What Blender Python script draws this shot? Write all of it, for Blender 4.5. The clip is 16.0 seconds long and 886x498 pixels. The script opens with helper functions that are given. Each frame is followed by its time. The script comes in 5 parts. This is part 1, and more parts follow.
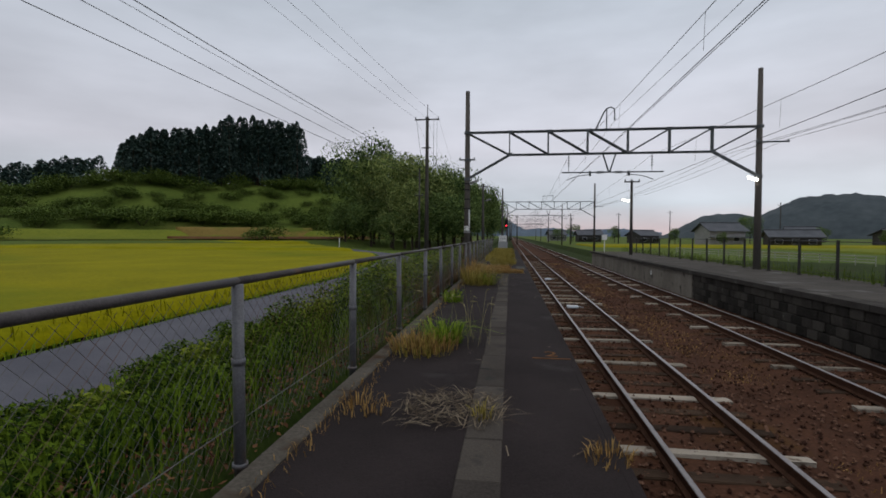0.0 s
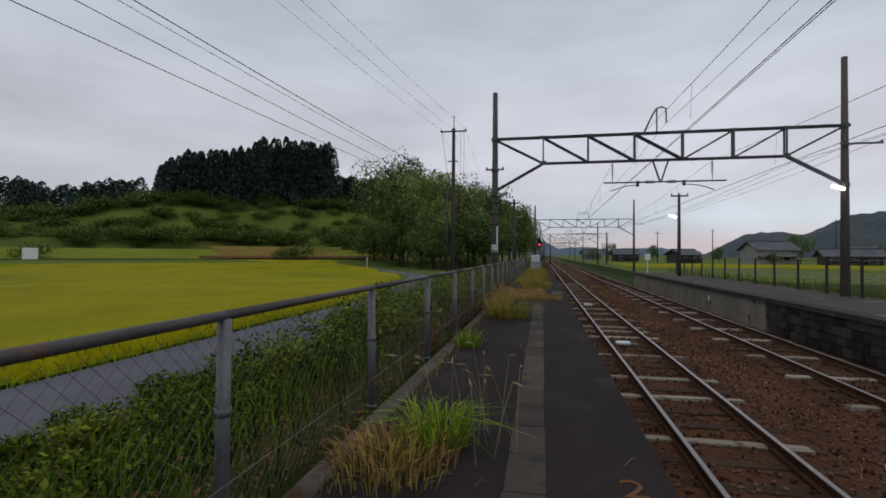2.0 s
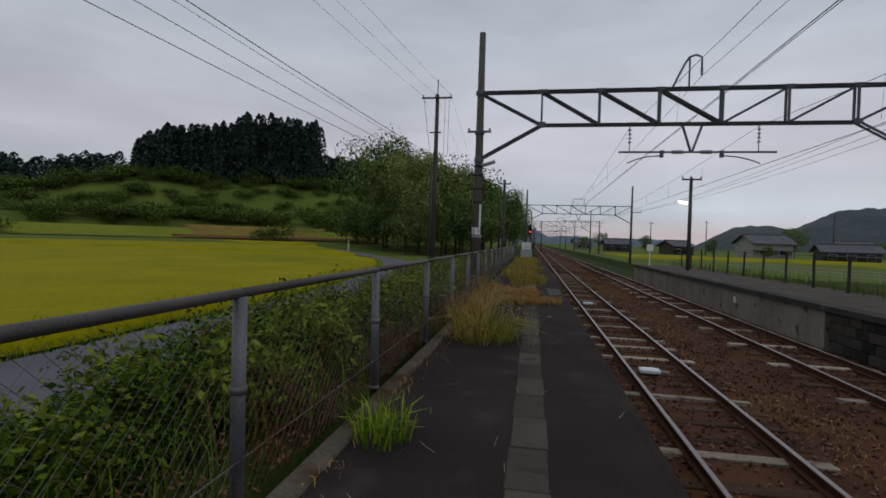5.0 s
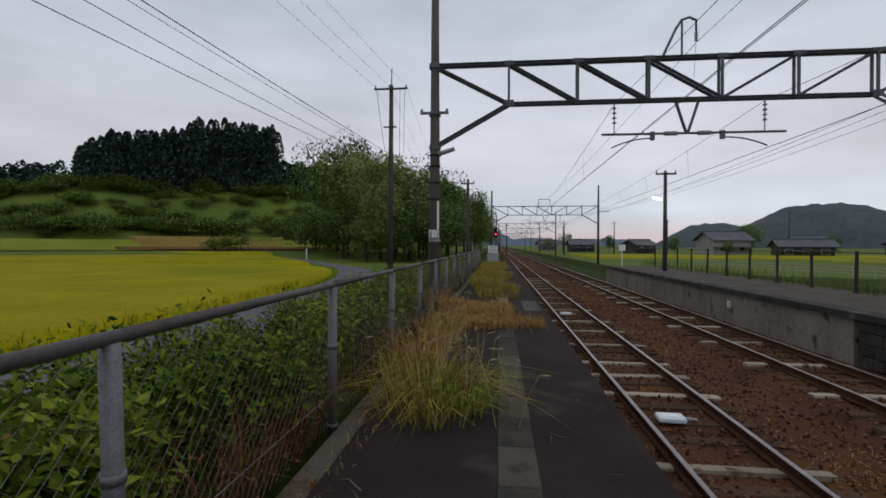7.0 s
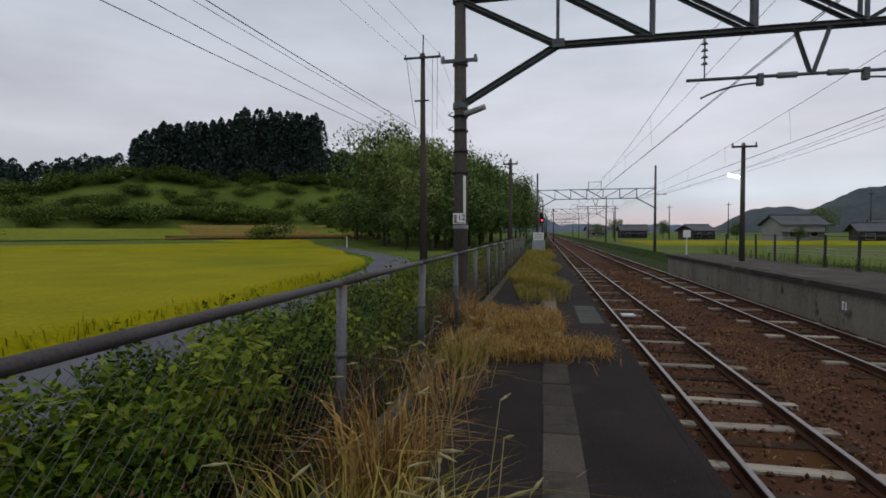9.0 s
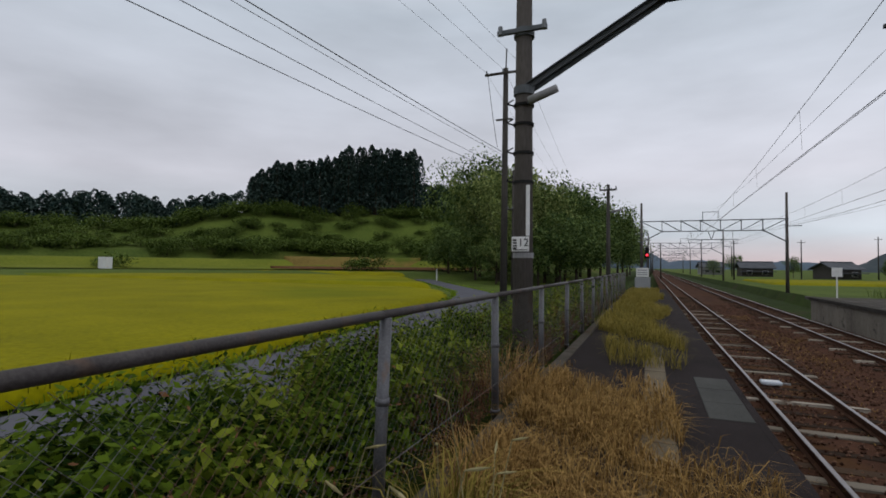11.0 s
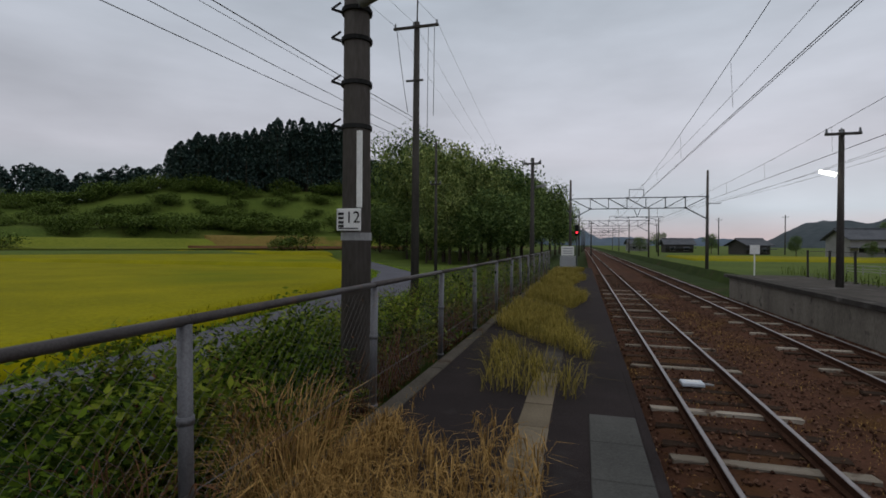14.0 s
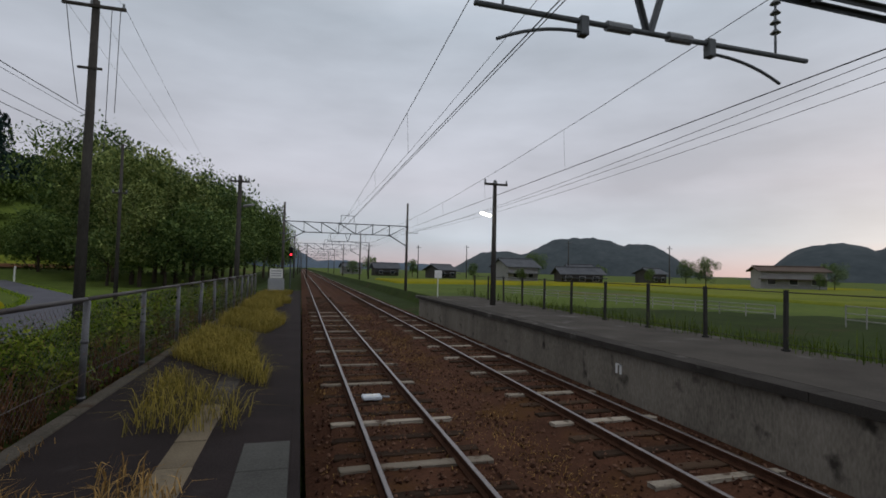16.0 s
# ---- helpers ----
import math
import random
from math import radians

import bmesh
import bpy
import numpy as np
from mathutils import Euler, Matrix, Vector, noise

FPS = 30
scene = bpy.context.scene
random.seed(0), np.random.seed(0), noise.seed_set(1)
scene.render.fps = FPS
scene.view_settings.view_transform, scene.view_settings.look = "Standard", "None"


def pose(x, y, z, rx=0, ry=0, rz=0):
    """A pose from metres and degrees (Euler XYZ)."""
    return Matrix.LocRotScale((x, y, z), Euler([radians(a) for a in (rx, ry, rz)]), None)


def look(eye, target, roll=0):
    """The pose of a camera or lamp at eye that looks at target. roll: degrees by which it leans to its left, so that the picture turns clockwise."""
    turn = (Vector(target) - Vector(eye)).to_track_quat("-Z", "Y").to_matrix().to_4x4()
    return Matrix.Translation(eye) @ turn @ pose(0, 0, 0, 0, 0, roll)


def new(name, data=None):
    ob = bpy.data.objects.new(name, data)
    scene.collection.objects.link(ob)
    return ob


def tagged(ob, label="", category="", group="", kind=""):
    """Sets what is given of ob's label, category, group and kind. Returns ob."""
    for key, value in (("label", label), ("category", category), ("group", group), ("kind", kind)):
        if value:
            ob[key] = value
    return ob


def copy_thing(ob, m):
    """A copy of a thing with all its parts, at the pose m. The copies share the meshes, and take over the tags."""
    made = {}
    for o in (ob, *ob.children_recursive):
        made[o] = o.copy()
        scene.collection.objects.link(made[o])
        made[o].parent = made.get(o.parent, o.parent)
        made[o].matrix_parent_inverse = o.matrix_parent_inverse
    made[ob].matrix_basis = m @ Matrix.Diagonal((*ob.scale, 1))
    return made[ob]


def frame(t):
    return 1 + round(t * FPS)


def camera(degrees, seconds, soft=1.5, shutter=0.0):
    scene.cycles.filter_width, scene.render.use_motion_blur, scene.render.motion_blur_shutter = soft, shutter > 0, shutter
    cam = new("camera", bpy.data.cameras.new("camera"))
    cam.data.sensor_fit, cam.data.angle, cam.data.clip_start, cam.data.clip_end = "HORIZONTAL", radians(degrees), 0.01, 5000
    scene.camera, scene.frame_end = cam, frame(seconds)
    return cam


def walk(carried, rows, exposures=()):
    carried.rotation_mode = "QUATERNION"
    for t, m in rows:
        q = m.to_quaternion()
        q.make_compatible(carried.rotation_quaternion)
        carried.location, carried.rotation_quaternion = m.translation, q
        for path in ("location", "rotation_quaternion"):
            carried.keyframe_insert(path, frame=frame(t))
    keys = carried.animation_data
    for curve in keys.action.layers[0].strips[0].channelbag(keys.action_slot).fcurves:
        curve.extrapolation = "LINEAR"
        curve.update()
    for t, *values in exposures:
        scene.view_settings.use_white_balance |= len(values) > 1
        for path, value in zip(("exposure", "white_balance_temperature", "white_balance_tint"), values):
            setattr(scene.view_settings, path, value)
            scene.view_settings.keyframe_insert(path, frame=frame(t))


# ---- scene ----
cam = camera(83.0, 16.0, 1.7)
PATH = [
    (0, (-1.683, 0.962, 2.275), (-1.947, 2.943, 2.221), 0.23),
    (0.5, (-1.754, 1.700, 2.270), (-1.996, 3.682, 2.164), 0.93),
    (1, (-1.753, 2.330, 2.300), (-2.090, 4.300, 2.247), 1.60),
    (1.5, (-1.742, 2.979, 2.285), (-1.970, 4.966, 2.274), 0.76),
    (2, (-1.741, 3.678, 2.305), (-2.131, 5.639, 2.327), 0.24),
    (2.5, (-1.700, 4.368, 2.325), (-1.903, 6.357, 2.363), -0.30),
    (3, (-1.643, 5.053, 2.344), (-1.936, 7.031, 2.294), 2.42),
    (3.5, (-1.651, 5.775, 2.342), (-1.802, 7.769, 2.354), 0.74),
    (4, (-1.694, 6.533, 2.309), (-1.945, 8.515, 2.213), 2.69),
    (4.2, (-1.736, 6.814, 2.281), (-2.060, 8.787, 2.294), 2.71),
    (6.3, (-1.966, 9.810, 2.316), (-2.315, 11.774, 2.175), 0.92),
    (6.5, (-1.976, 10.063, 2.295), (-2.277, 12.041, 2.280), 0.26),
    (7, (-1.989, 10.818, 2.312), (-2.206, 12.806, 2.297), 0.17),
    (7.5, (-2.006, 11.533, 2.297), (-2.310, 13.510, 2.288), 0.32),
    (8, (-1.967, 12.219, 2.289), (-2.238, 14.199, 2.222), 0.64),
    (8.5, (-1.910, 12.941, 2.319), (-2.386, 14.883, 2.286), 1.49),
    (9, (-1.966, 13.709, 2.329), (-2.362, 15.669, 2.262), -0.22),
    (9.5, (-1.982, 14.360, 2.335), (-2.493, 16.292, 2.250), 1.24),
    (10, (-1.966, 15.063, 2.324), (-2.550, 16.973, 2.223), -0.12),
    (10.2, (-1.946, 15.338, 2.267), (-2.613, 17.223, 2.245), -0.10),
    (12.3, (-1.804, 18.249, 2.303), (-2.634, 20.066, 2.389), 2.01),
    (12.5, (-1.737, 18.456, 2.310), (-2.584, 20.267, 2.347), 3.11),
    (13, (-1.654, 18.837, 2.355), (-2.524, 20.636, 2.429), 2.51),
    (13.5, (-1.568, 19.084, 2.353), (-2.253, 20.963, 2.368), 0.12),
    (14, (-1.469, 19.123, 2.367), (-2.008, 21.049, 2.348), 0.28),
    (14.5, (-1.296, 19.135, 2.395), (-1.761, 21.080, 2.421), -1.11),
    (15, (-1.139, 19.146, 2.422), (-1.363, 21.133, 2.485), -0.70),
    (15.5, (-1.082, 19.041, 2.421), (-0.957, 21.033, 2.544), -0.54),
    (16, (-0.998, 19.022, 2.414), (-0.454, 20.945, 2.499), 1.34),
]
walk(cam, [(t, look(eye, target, roll)) for t, eye, target, roll in PATH],
     [(0, 0.16), (2.2, 0.10), (3.0, -0.16), (4.2, -0.20), (6.3, 0.18), (9, 0.20), (10, 0.22), (10.2, 0.22), (12.3, 0.08), (14, 0.0), (16, -0.02)])

# ---- sky and light: an overcast evening, paler and pinker towards the horizon ----
world = bpy.data.worlds.new("overcast_evening")
scene.world = world
world.use_nodes = True
wn, wl = world.node_tree.nodes, world.node_tree.links
wn.clear()
w_out = wn.new("ShaderNodeOutputWorld")
w_bg = wn.new("ShaderNodeBackground")
w_sky = wn.new("ShaderNodeTexSky")
w_sky.sky_type = "NISHITA"
w_sky.sun_disc = False
w_sky.sun_elevation, w_sky.sun_rotation = radians(6), radians(60)
w_dim = wn.new("ShaderNodeVectorMath")
w_dim.operation = "SCALE"
w_dim.inputs["Scale"].default_value = 0.05
w_co = wn.new("ShaderNodeTexCoord")
w_sep = wn.new("ShaderNodeSeparateXYZ")
w_ramp = wn.new("ShaderNodeValToRGB")
for pos, col in ((0.0, (0.64, 0.51, 0.53)), (0.06, (0.70, 0.585, 0.615)), (0.16, (0.63, 0.635, 0.71)), (0.45, (0.54, 0.60, 0.685)), (1.0, (0.60, 0.655, 0.73))):
    el = w_ramp.color_ramp.elements.new(pos) if pos not in (0.0, 1.0) else w_ramp.color_ramp.elements[int(pos)]
    el.color = (*col, 1)
w_map = wn.new("ShaderNodeMapping")
w_map.inputs["Scale"].default_value = (1.4, 1.4, 5.0)
w_noise = wn.new("ShaderNodeTexNoise")
w_noise.inputs["Scale"].default_value = 1.6
w_noise.inputs["Detail"].default_value = 6
w_cl = wn.new("ShaderNodeMapRange")
for k, v in (("From Min", 0.3), ("From Max", 0.7), ("To Min", 0.80), ("To Max", 1.14)):
    w_cl.inputs[k].default_value = v
w_mul = wn.new("ShaderNodeVectorMath")
w_mul.operation = "SCALE"
w_mix = wn.new("ShaderNodeMixRGB")
w_mix.inputs["Fac"].default_value = 0.92
wl.new(w_co.outputs["Generated"], w_sep.inputs[0])
wl.new(w_sep.outputs["Z"], w_ramp.inputs["Fac"])
wl.new(w_co.outputs["Generated"], w_map.inputs["Vector"])
wl.new(w_map.outputs["Vector"], w_noise.inputs["Vector"])
wl.new(w_noise.outputs["Fac"], w_cl.inputs["Value"])
wl.new(w_ramp.outputs["Color"], w_mul.inputs[0])
w_side = wn.new("ShaderNodeMapRange")
for k, v in (("From Min", -1.0), ("From Max", 1.0), ("To Min", 0.87), ("To Max", 1.06)):
    w_side.inputs[k].default_value = v
w_both = wn.new("ShaderNodeMath")
w_both.operation = "MULTIPLY"
wl.new(w_sep.outputs["X"], w_side.inputs["Value"])
wl.new(w_cl.outputs["Result"], w_both.inputs[0])
wl.new(w_side.outputs["Result"], w_both.inputs[1])
wl.new(w_both.outputs[0], w_mul.inputs["Scale"])
wl.new(w_sky.outputs["Color"], w_dim.inputs[0])
wl.new(w_dim.outputs[0], w_mix.inputs["Color1"])
wl.new(w_mul.outputs[0], w_mix.inputs["Color2"])
wl.new(w_mix.outputs["Color"], w_bg.inputs["Color"])
wl.new(w_bg.outputs[0], w_out.inputs["Surface"])
w_bg.inputs["Strength"].default_value = 1.0

sun = new("sun", bpy.data.lights.new("sun", "SUN"))
sun.data.energy, sun.data.angle, sun.data.color = 0.12, radians(40), (1.0, 0.93, 0.88)
sun.matrix_world = look((30, 10, 30), (0, 20, 0))


# ---- materials ----
def mat(name, dark, light, scale=4.0, fine=60.0, rough=0.85, bump=0.3, metal=0.0, spots=None, island=0.0, objects=0.0, streak=(1, 1, 1), emit=0.0, translucent=0.0):
    """Two-scale noise between two colours, with fine relief; spots: (colour, threshold, scale)."""
    m = bpy.data.materials.new(name)
    m.use_nodes = True
    n, l = m.node_tree.nodes, m.node_tree.links
    b = n["Principled BSDF"]
    co = n.new("ShaderNodeTexCoord")
    mp = n.new("ShaderNodeMapping")
    mp.inputs["Scale"].default_value = streak
    geo = n.new("ShaderNodeNewGeometry")
    l.new(geo.outputs["Position"], mp.inputs["Vector"])
    big = n.new("ShaderNodeTexNoise")
    big.inputs["Scale"].default_value, big.inputs["Detail"].default_value = scale, 5
    small = n.new("ShaderNodeTexNoise")
    small.inputs["Scale"].default_value, small.inputs["Detail"].default_value = fine, 3
    l.new(mp.outputs[0], big.inputs["Vector"])
    l.new(mp.outputs[0], small.inputs["Vector"])
    add = n.new("ShaderNodeMath")
    add.operation = "MULTIPLY_ADD"
    add.inputs[1].default_value = 0.55
    l.new(small.outputs["Fac"], add.inputs[0])
    half = n.new("ShaderNodeMath")
    half.operation = "MULTIPLY"
    half.inputs[1].default_value = 0.55
    l.new(big.outputs["Fac"], half.inputs[0])
    l.new(half.outputs[0], add.inputs[2])
    last = add.outputs[0]
    for src, amount in (("island", island), ("objects", objects)):
        if amount:
            if src == "island":
                rnd = geo.outputs["Random Per Island"]
            else:
                rnd = n.new("ShaderNodeObjectInfo").outputs["Random"]
            sh = n.new("ShaderNodeMath")
            sh.operation = "MULTIPLY_ADD"
            sh.inputs[1].default_value = amount
            l.new(rnd, sh.inputs[0])
            off = n.new("ShaderNodeMath")
            off.operation = "SUBTRACT"
            off.inputs[1].default_value = amount / 2
            l.new(last, off.inputs[0])
            l.new(off.outputs[0], sh.inputs[2])
            last = sh.outputs[0]
    rng = n.new("ShaderNodeMapRange")
    rng.inputs["From Min"].default_value, rng.inputs["From Max"].default_value = 0.32, 0.78
    l.new(last, rng.inputs["Value"])
    mix = n.new("ShaderNodeMixRGB")
    mix.inputs["Color1"].default_value, mix.inputs["Color2"].default_value = (*dark, 1), (*light, 1)
    l.new(rng.outputs["Result"], mix.inputs["Fac"])
    col = mix.outputs["Color"]
    if spots:
        sn = n.new("ShaderNodeTexNoise")
        sn.inputs["Scale"].default_value, sn.inputs["Detail"].default_value = spots[2], 6
        l.new(geo.outputs["Position"], sn.inputs["Vector"])
        sr = n.new("ShaderNodeMapRange")
        sr.inputs["From Min"].default_value, sr.inputs["From Max"].default_value = spots[1], spots[1] + 0.12
        l.new(sn.outputs["Fac"], sr.inputs["Value"])
        sm = n.new("ShaderNodeMixRGB")
        sm.inputs["Color2"].default_value = (*spots[0], 1)
        l.new(sr.outputs["Result"], sm.inputs["Fac"])
        l.new(col, sm.inputs["Color1"])
        col = sm.outputs["Color"]
    l.new(col, b.inputs["Base Color"])
    b.inputs["Roughness"].default_value, b.inputs["Metallic"].default_value = rough, metal
    b.inputs["Specular IOR Level"].default_value = 0.35 if metal or rough < 0.7 else 0.06
    if bump:
        bp = n.new("ShaderNodeBump")
        bp.inputs["Strength"].default_value, bp.inputs["Distance"].default_value = bump, 0.02
        l.new(add.outputs[0], bp.inputs["Height"])
        l.new(bp.outputs[0], b.inputs["Normal"])
    if emit:
        l.new(col, b.inputs["Emission Color"])
        b.inputs["Emission Strength"].default_value = emit
    if translucent:
        tr = n.new("ShaderNodeBsdfTranslucent")
        l.new(col, tr.inputs["Color"])
        ms = n.new("ShaderNodeMixShader")
        ms.inputs["Fac"].default_value = translucent
        l.new(b.outputs[0], ms.inputs[1])
        l.new(tr.outputs[0], ms.inputs[2])
        l.new(ms.outputs[0], n["Material Output"].inputs["Surface"])
    return m


M_ASPHALT = mat("worn_asphalt", (0.014, 0.011, 0.011), (0.033, 0.026, 0.026), 1.2, 90, 0.9, 0.5, spots=((0.036, 0.032, 0.031), 0.60, 1.7))
M_TILE = mat("weathered_paving", (0.034, 0.029, 0.026), (0.076, 0.066, 0.057), 2.5, 70, 0.95, 0.5, objects=0.35, spots=((0.03, 0.03, 0.028), 0.58, 4.0))
M_TILE_CLEAN = mat("pale_paving", (0.10, 0.082, 0.058), (0.19, 0.155, 0.11), 2.5, 70, 0.95, 0.4, objects=0.3, spots=((0.09, 0.08, 0.06), 0.6, 6.0))
M_SLAB = mat("concrete_slab", (0.045, 0.045, 0.043), (0.085, 0.085, 0.080), 2.0, 60, 0.95, 0.4)
M_CONC = mat("stained_concrete", (0.10, 0.088, 0.073), (0.26, 0.235, 0.20), 1.3, 30, 0.95, 0.6, spots=((0.045, 0.040, 0.034), 0.60, 2.2), streak=(1, 1, 0.35))
M_BLOCK = mat("old_stone_block", (0.020, 0.018, 0.016), (0.060, 0.054, 0.047), 3.0, 40, 0.95, 0.8, objects=0.5, spots=((0.22, 0.21, 0.195), 0.68, 3.0), streak=(1, 1, 0.5))
M_COPING = mat("dark_coping", (0.025, 0.022, 0.020), (0.070, 0.064, 0.058), 2.0, 50, 0.95, 0.5, spots=((0.14, 0.13, 0.12), 0.62, 1.5))
M_PLAT2 = mat("old_platform_top", (0.035, 0.031, 0.028), (0.095, 0.086, 0.076), 1.0, 50, 0.95, 0.4, spots=((0.13, 0.125, 0.12), 0.6, 0.9))
M_POLE = mat("aged_concrete_pole", (0.065, 0.058, 0.053), (0.125, 0.113, 0.105), 3.0, 40, 0.95, 0.4, streak=(1, 1, 0.2))
M_WOOD = mat("dark_weathered_pole", (0.035, 0.032, 0.030), (0.085, 0.078, 0.072), 4.0, 50, 0.95, 0.4, streak=(1, 1, 0.15))
M_STEEL = mat("painted_steel", (0.060, 0.068, 0.075), (0.115, 0.125, 0.135), 5.0, 60, 0.6, 0.15, metal=0.2)
M_GALV = mat("galvanised_pipe", (0.070, 0.070, 0.078), (0.155, 0.155, 0.168), 6.0, 80, 0.5, 0.2, metal=0.45, spots=((0.13, 0.085, 0.06), 0.62, 7.0))
M_TOPRAIL = mat("dull_rail_pipe", (0.030, 0.026, 0.026), (0.080, 0.070, 0.070), 6.0, 80, 0.6, 0.2, metal=0.3, spots=((0.10, 0.06, 0.04), 0.58, 5.0))
M_LINK = mat("rusty_chain_link", (0.05, 0.046, 0.042), (0.15, 0.145, 0.14), 3.0, 60, 0.6, 0.0, metal=0.4, spots=((0.10, 0.05, 0.03), 0.5, 1.5))
M_DARKFENCE = mat("dark_fence_steel", (0.016, 0.015, 0.015), (0.04, 0.036, 0.034), 5.0, 50, 0.7, 0.2, metal=0.2)
M_RAILSIDE = mat("rusty_rail", (0.030, 0.014, 0.009), (0.085, 0.042, 0.026), 6.0, 60, 0.85, 0.4)
M_RAILTOP = mat("polished_rail_head", (0.15, 0.13, 0.125), (0.30, 0.27, 0.26), 5.0, 40, 0.32, 0.05, metal=0.9)
M_SLEEPER = mat("dark_sleeper", (0.022, 0.014, 0.010), (0.070, 0.045, 0.030), 4.0, 40, 0.95, 0.8, objects=0.4, streak=(0.3, 2, 1))
M_PALE = mat("pale_sleeper", (0.18, 0.155, 0.125), (0.34, 0.30, 0.25), 3.0, 40, 0.95, 0.7, objects=0.5, spots=((0.08, 0.055, 0.04), 0.56, 5.0), streak=(0.4, 2, 1))
M_BALLAST = mat("rust_stained_ballast", (0.022, 0.010, 0.006), (0.098, 0.045, 0.027), 1.0, 28, 0.95, 1.0, spots=((0.070, 0.034, 0.013), 0.54, 0.7))
M_STONES = mat("ballast_stone", (0.034, 0.016, 0.011), (0.145, 0.080, 0.055), 2.0, 20, 0.95, 0.4, island=0.9)
M_BOXW = mat("pale_blue_plastic", (0.45, 0.49, 0.55), (0.60, 0.64, 0.70), 4.0, 60, 0.5, 0.1)
M_ROAD = mat("grey_lane", (0.070, 0.070, 0.085), (0.12, 0.12, 0.14), 0.7, 40, 0.95, 0.3)
M_EARTH = mat("weedy_ground", (0.010, 0.017, 0.004), (0.036, 0.056, 0.010), 0.5, 14, 0.95, 0.8, spots=((0.045, 0.034, 0.018), 0.60, 0.35))
M_RICE = mat("ripe_rice", (0.120, 0.116, 0.001), (0.260, 0.238, 0.003), 0.25, 9, 0.95, 1.0, spots=((0.115, 0.135, 0.003), 0.55, 0.06))
M_RICEBLADE = mat("rice_ears", (0.095, 0.095, 0.002), (0.22, 0.20, 0.008), 0.5, 8, 0.9, 0.0, island=0.7, translucent=0.25)
M_TERRACE = mat("terrace_grass", (0.040, 0.066, 0.012), (0.105, 0.138, 0.026), 0.12, 2.0, 0.95, 1.0, spots=((0.12, 0.085, 0.03), 0.60, 0.045))
# The hills' blue-grey base colours have the haze of the distance painted in.
M_HILL_HAZE = mat("hazed_wooded_hill", (0.040, 0.052, 0.060), (0.078, 0.092, 0.100), 0.02, 0.12, 1.0, 1.0)
M_FARHILL_HAZE = mat("hazed_far_hill", (0.075, 0.105, 0.14), (0.11, 0.14, 0.18), 0.004, 0.02, 1.0, 0.0)
M_LIGHTGRASS = mat("light_terrace_grass", (0.085, 0.110, 0.012), (0.165, 0.180, 0.022), 0.15, 2.0, 0.95, 1.0, spots=((0.05, 0.08, 0.01), 0.6, 0.1))
M_DRYBANK = mat("dry_terrace_bank", (0.12, 0.085, 0.022), (0.21, 0.150, 0.045), 0.12, 2.0, 0.95, 1.0, spots=((0.08, 0.10, 0.015), 0.52, 0.12))
M_HEDGE = mat("terrace_bushes", (0.034, 0.060, 0.012), (0.125, 0.175, 0.038), 0.08, 2.0, 0.8, 0.0, island=0.7, translucent=0.2)
M_FIELDGRASS = mat("dull_field_grass", (0.034, 0.056, 0.008), (0.105, 0.140, 0.022), 0.8, 8.0, 0.85, 0.0, island=0.7, translucent=0.2)
M_KERB = mat("dirty_kerb", (0.040, 0.035, 0.028), (0.115, 0.102, 0.086), 2.0, 40, 0.95, 0.6, spots=((0.045, 0.026, 0.014), 0.52, 2.5))
M_LITTER = mat("brown_leaf_litter", (0.040, 0.018, 0.009), (0.140, 0.070, 0.034), 1.2, 9, 0.9, 0.0, island=0.9)
# Foliage colour lifted and blued: distance haze is painted into the cedars.
M_CEDAR_HAZE = mat("hazed_cedar_foliage", (0.020, 0.040, 0.038), (0.066, 0.098, 0.086), 0.1, 1.0, 0.95, 0.0, island=0.7)
M_LEAF = mat("broad_leaves", (0.044, 0.080, 0.028), (0.170, 0.230, 0.070), 0.15, 2.0, 0.8, 0.0, island=0.8, translucent=0.2)
M_BAMBOO = mat("bamboo_leaves", (0.085, 0.125, 0.042), (0.270, 0.315, 0.105), 0.15, 2.0, 0.8, 0.0, island=0.8, translucent=0.2)
M_BUSH = mat("weed_leaves", (0.010, 0.026, 0.002), (0.090, 0.140, 0.010), 0.8, 8.0, 0.8, 0.0, island=0.8, translucent=0.25)
M_PALEWEED = mat("pale_weed_leaves", (0.050, 0.080, 0.006), (0.190, 0.230, 0.024), 0.9, 8.0, 0.8, 0.0, island=0.8, translucent=0.3)
M_GRASS = mat("green_grass", (0.07, 0.13, 0.008), (0.26, 0.36, 0.03), 1.0, 8.0, 0.8, 0.0, island=0.8, translucent=0.3)
M_YELLOWGRASS = mat("yellowing_grass", (0.120, 0.100, 0.020), (0.34, 0.270, 0.065), 0.8, 8.0, 0.9, 0.0, island=0.8, translucent=0.3)
M_DRY = mat("dry_brown_grass", (0.15, 0.085, 0.026), (0.42, 0.265, 0.095), 1.0, 8.0, 0.9, 0.0, island=0.9, translucent=0.2)
M_STRAW = mat("pale_dead_straw", (0.065, 0.048, 0.032), (0.20, 0.160, 0.115), 2.0, 9.0, 0.9, 0.0, island=0.8)
M_FOXTAIL = mat("foxtail_seed", (0.17, 0.15, 0.07), (0.32, 0.28, 0.15), 2.0, 30, 0.9, 0.0, island=0.5)
M_VINE = mat("dead_vine", (0.040, 0.018, 0.009), (0.130, 0.062, 0.030), 1.5, 8.0, 0.9, 0.0, island=0.8)
M_BARK = mat("bark", (0.030, 0.024, 0.018), (0.075, 0.060, 0.046), 2.0, 20, 0.95, 0.5)
M_WHITE = mat("white_enamel", (0.58, 0.58, 0.57), (0.74, 0.74, 0.73), 3.0, 40, 0.5, 0.1, spots=((0.30, 0.28, 0.26), 0.68, 8.0))
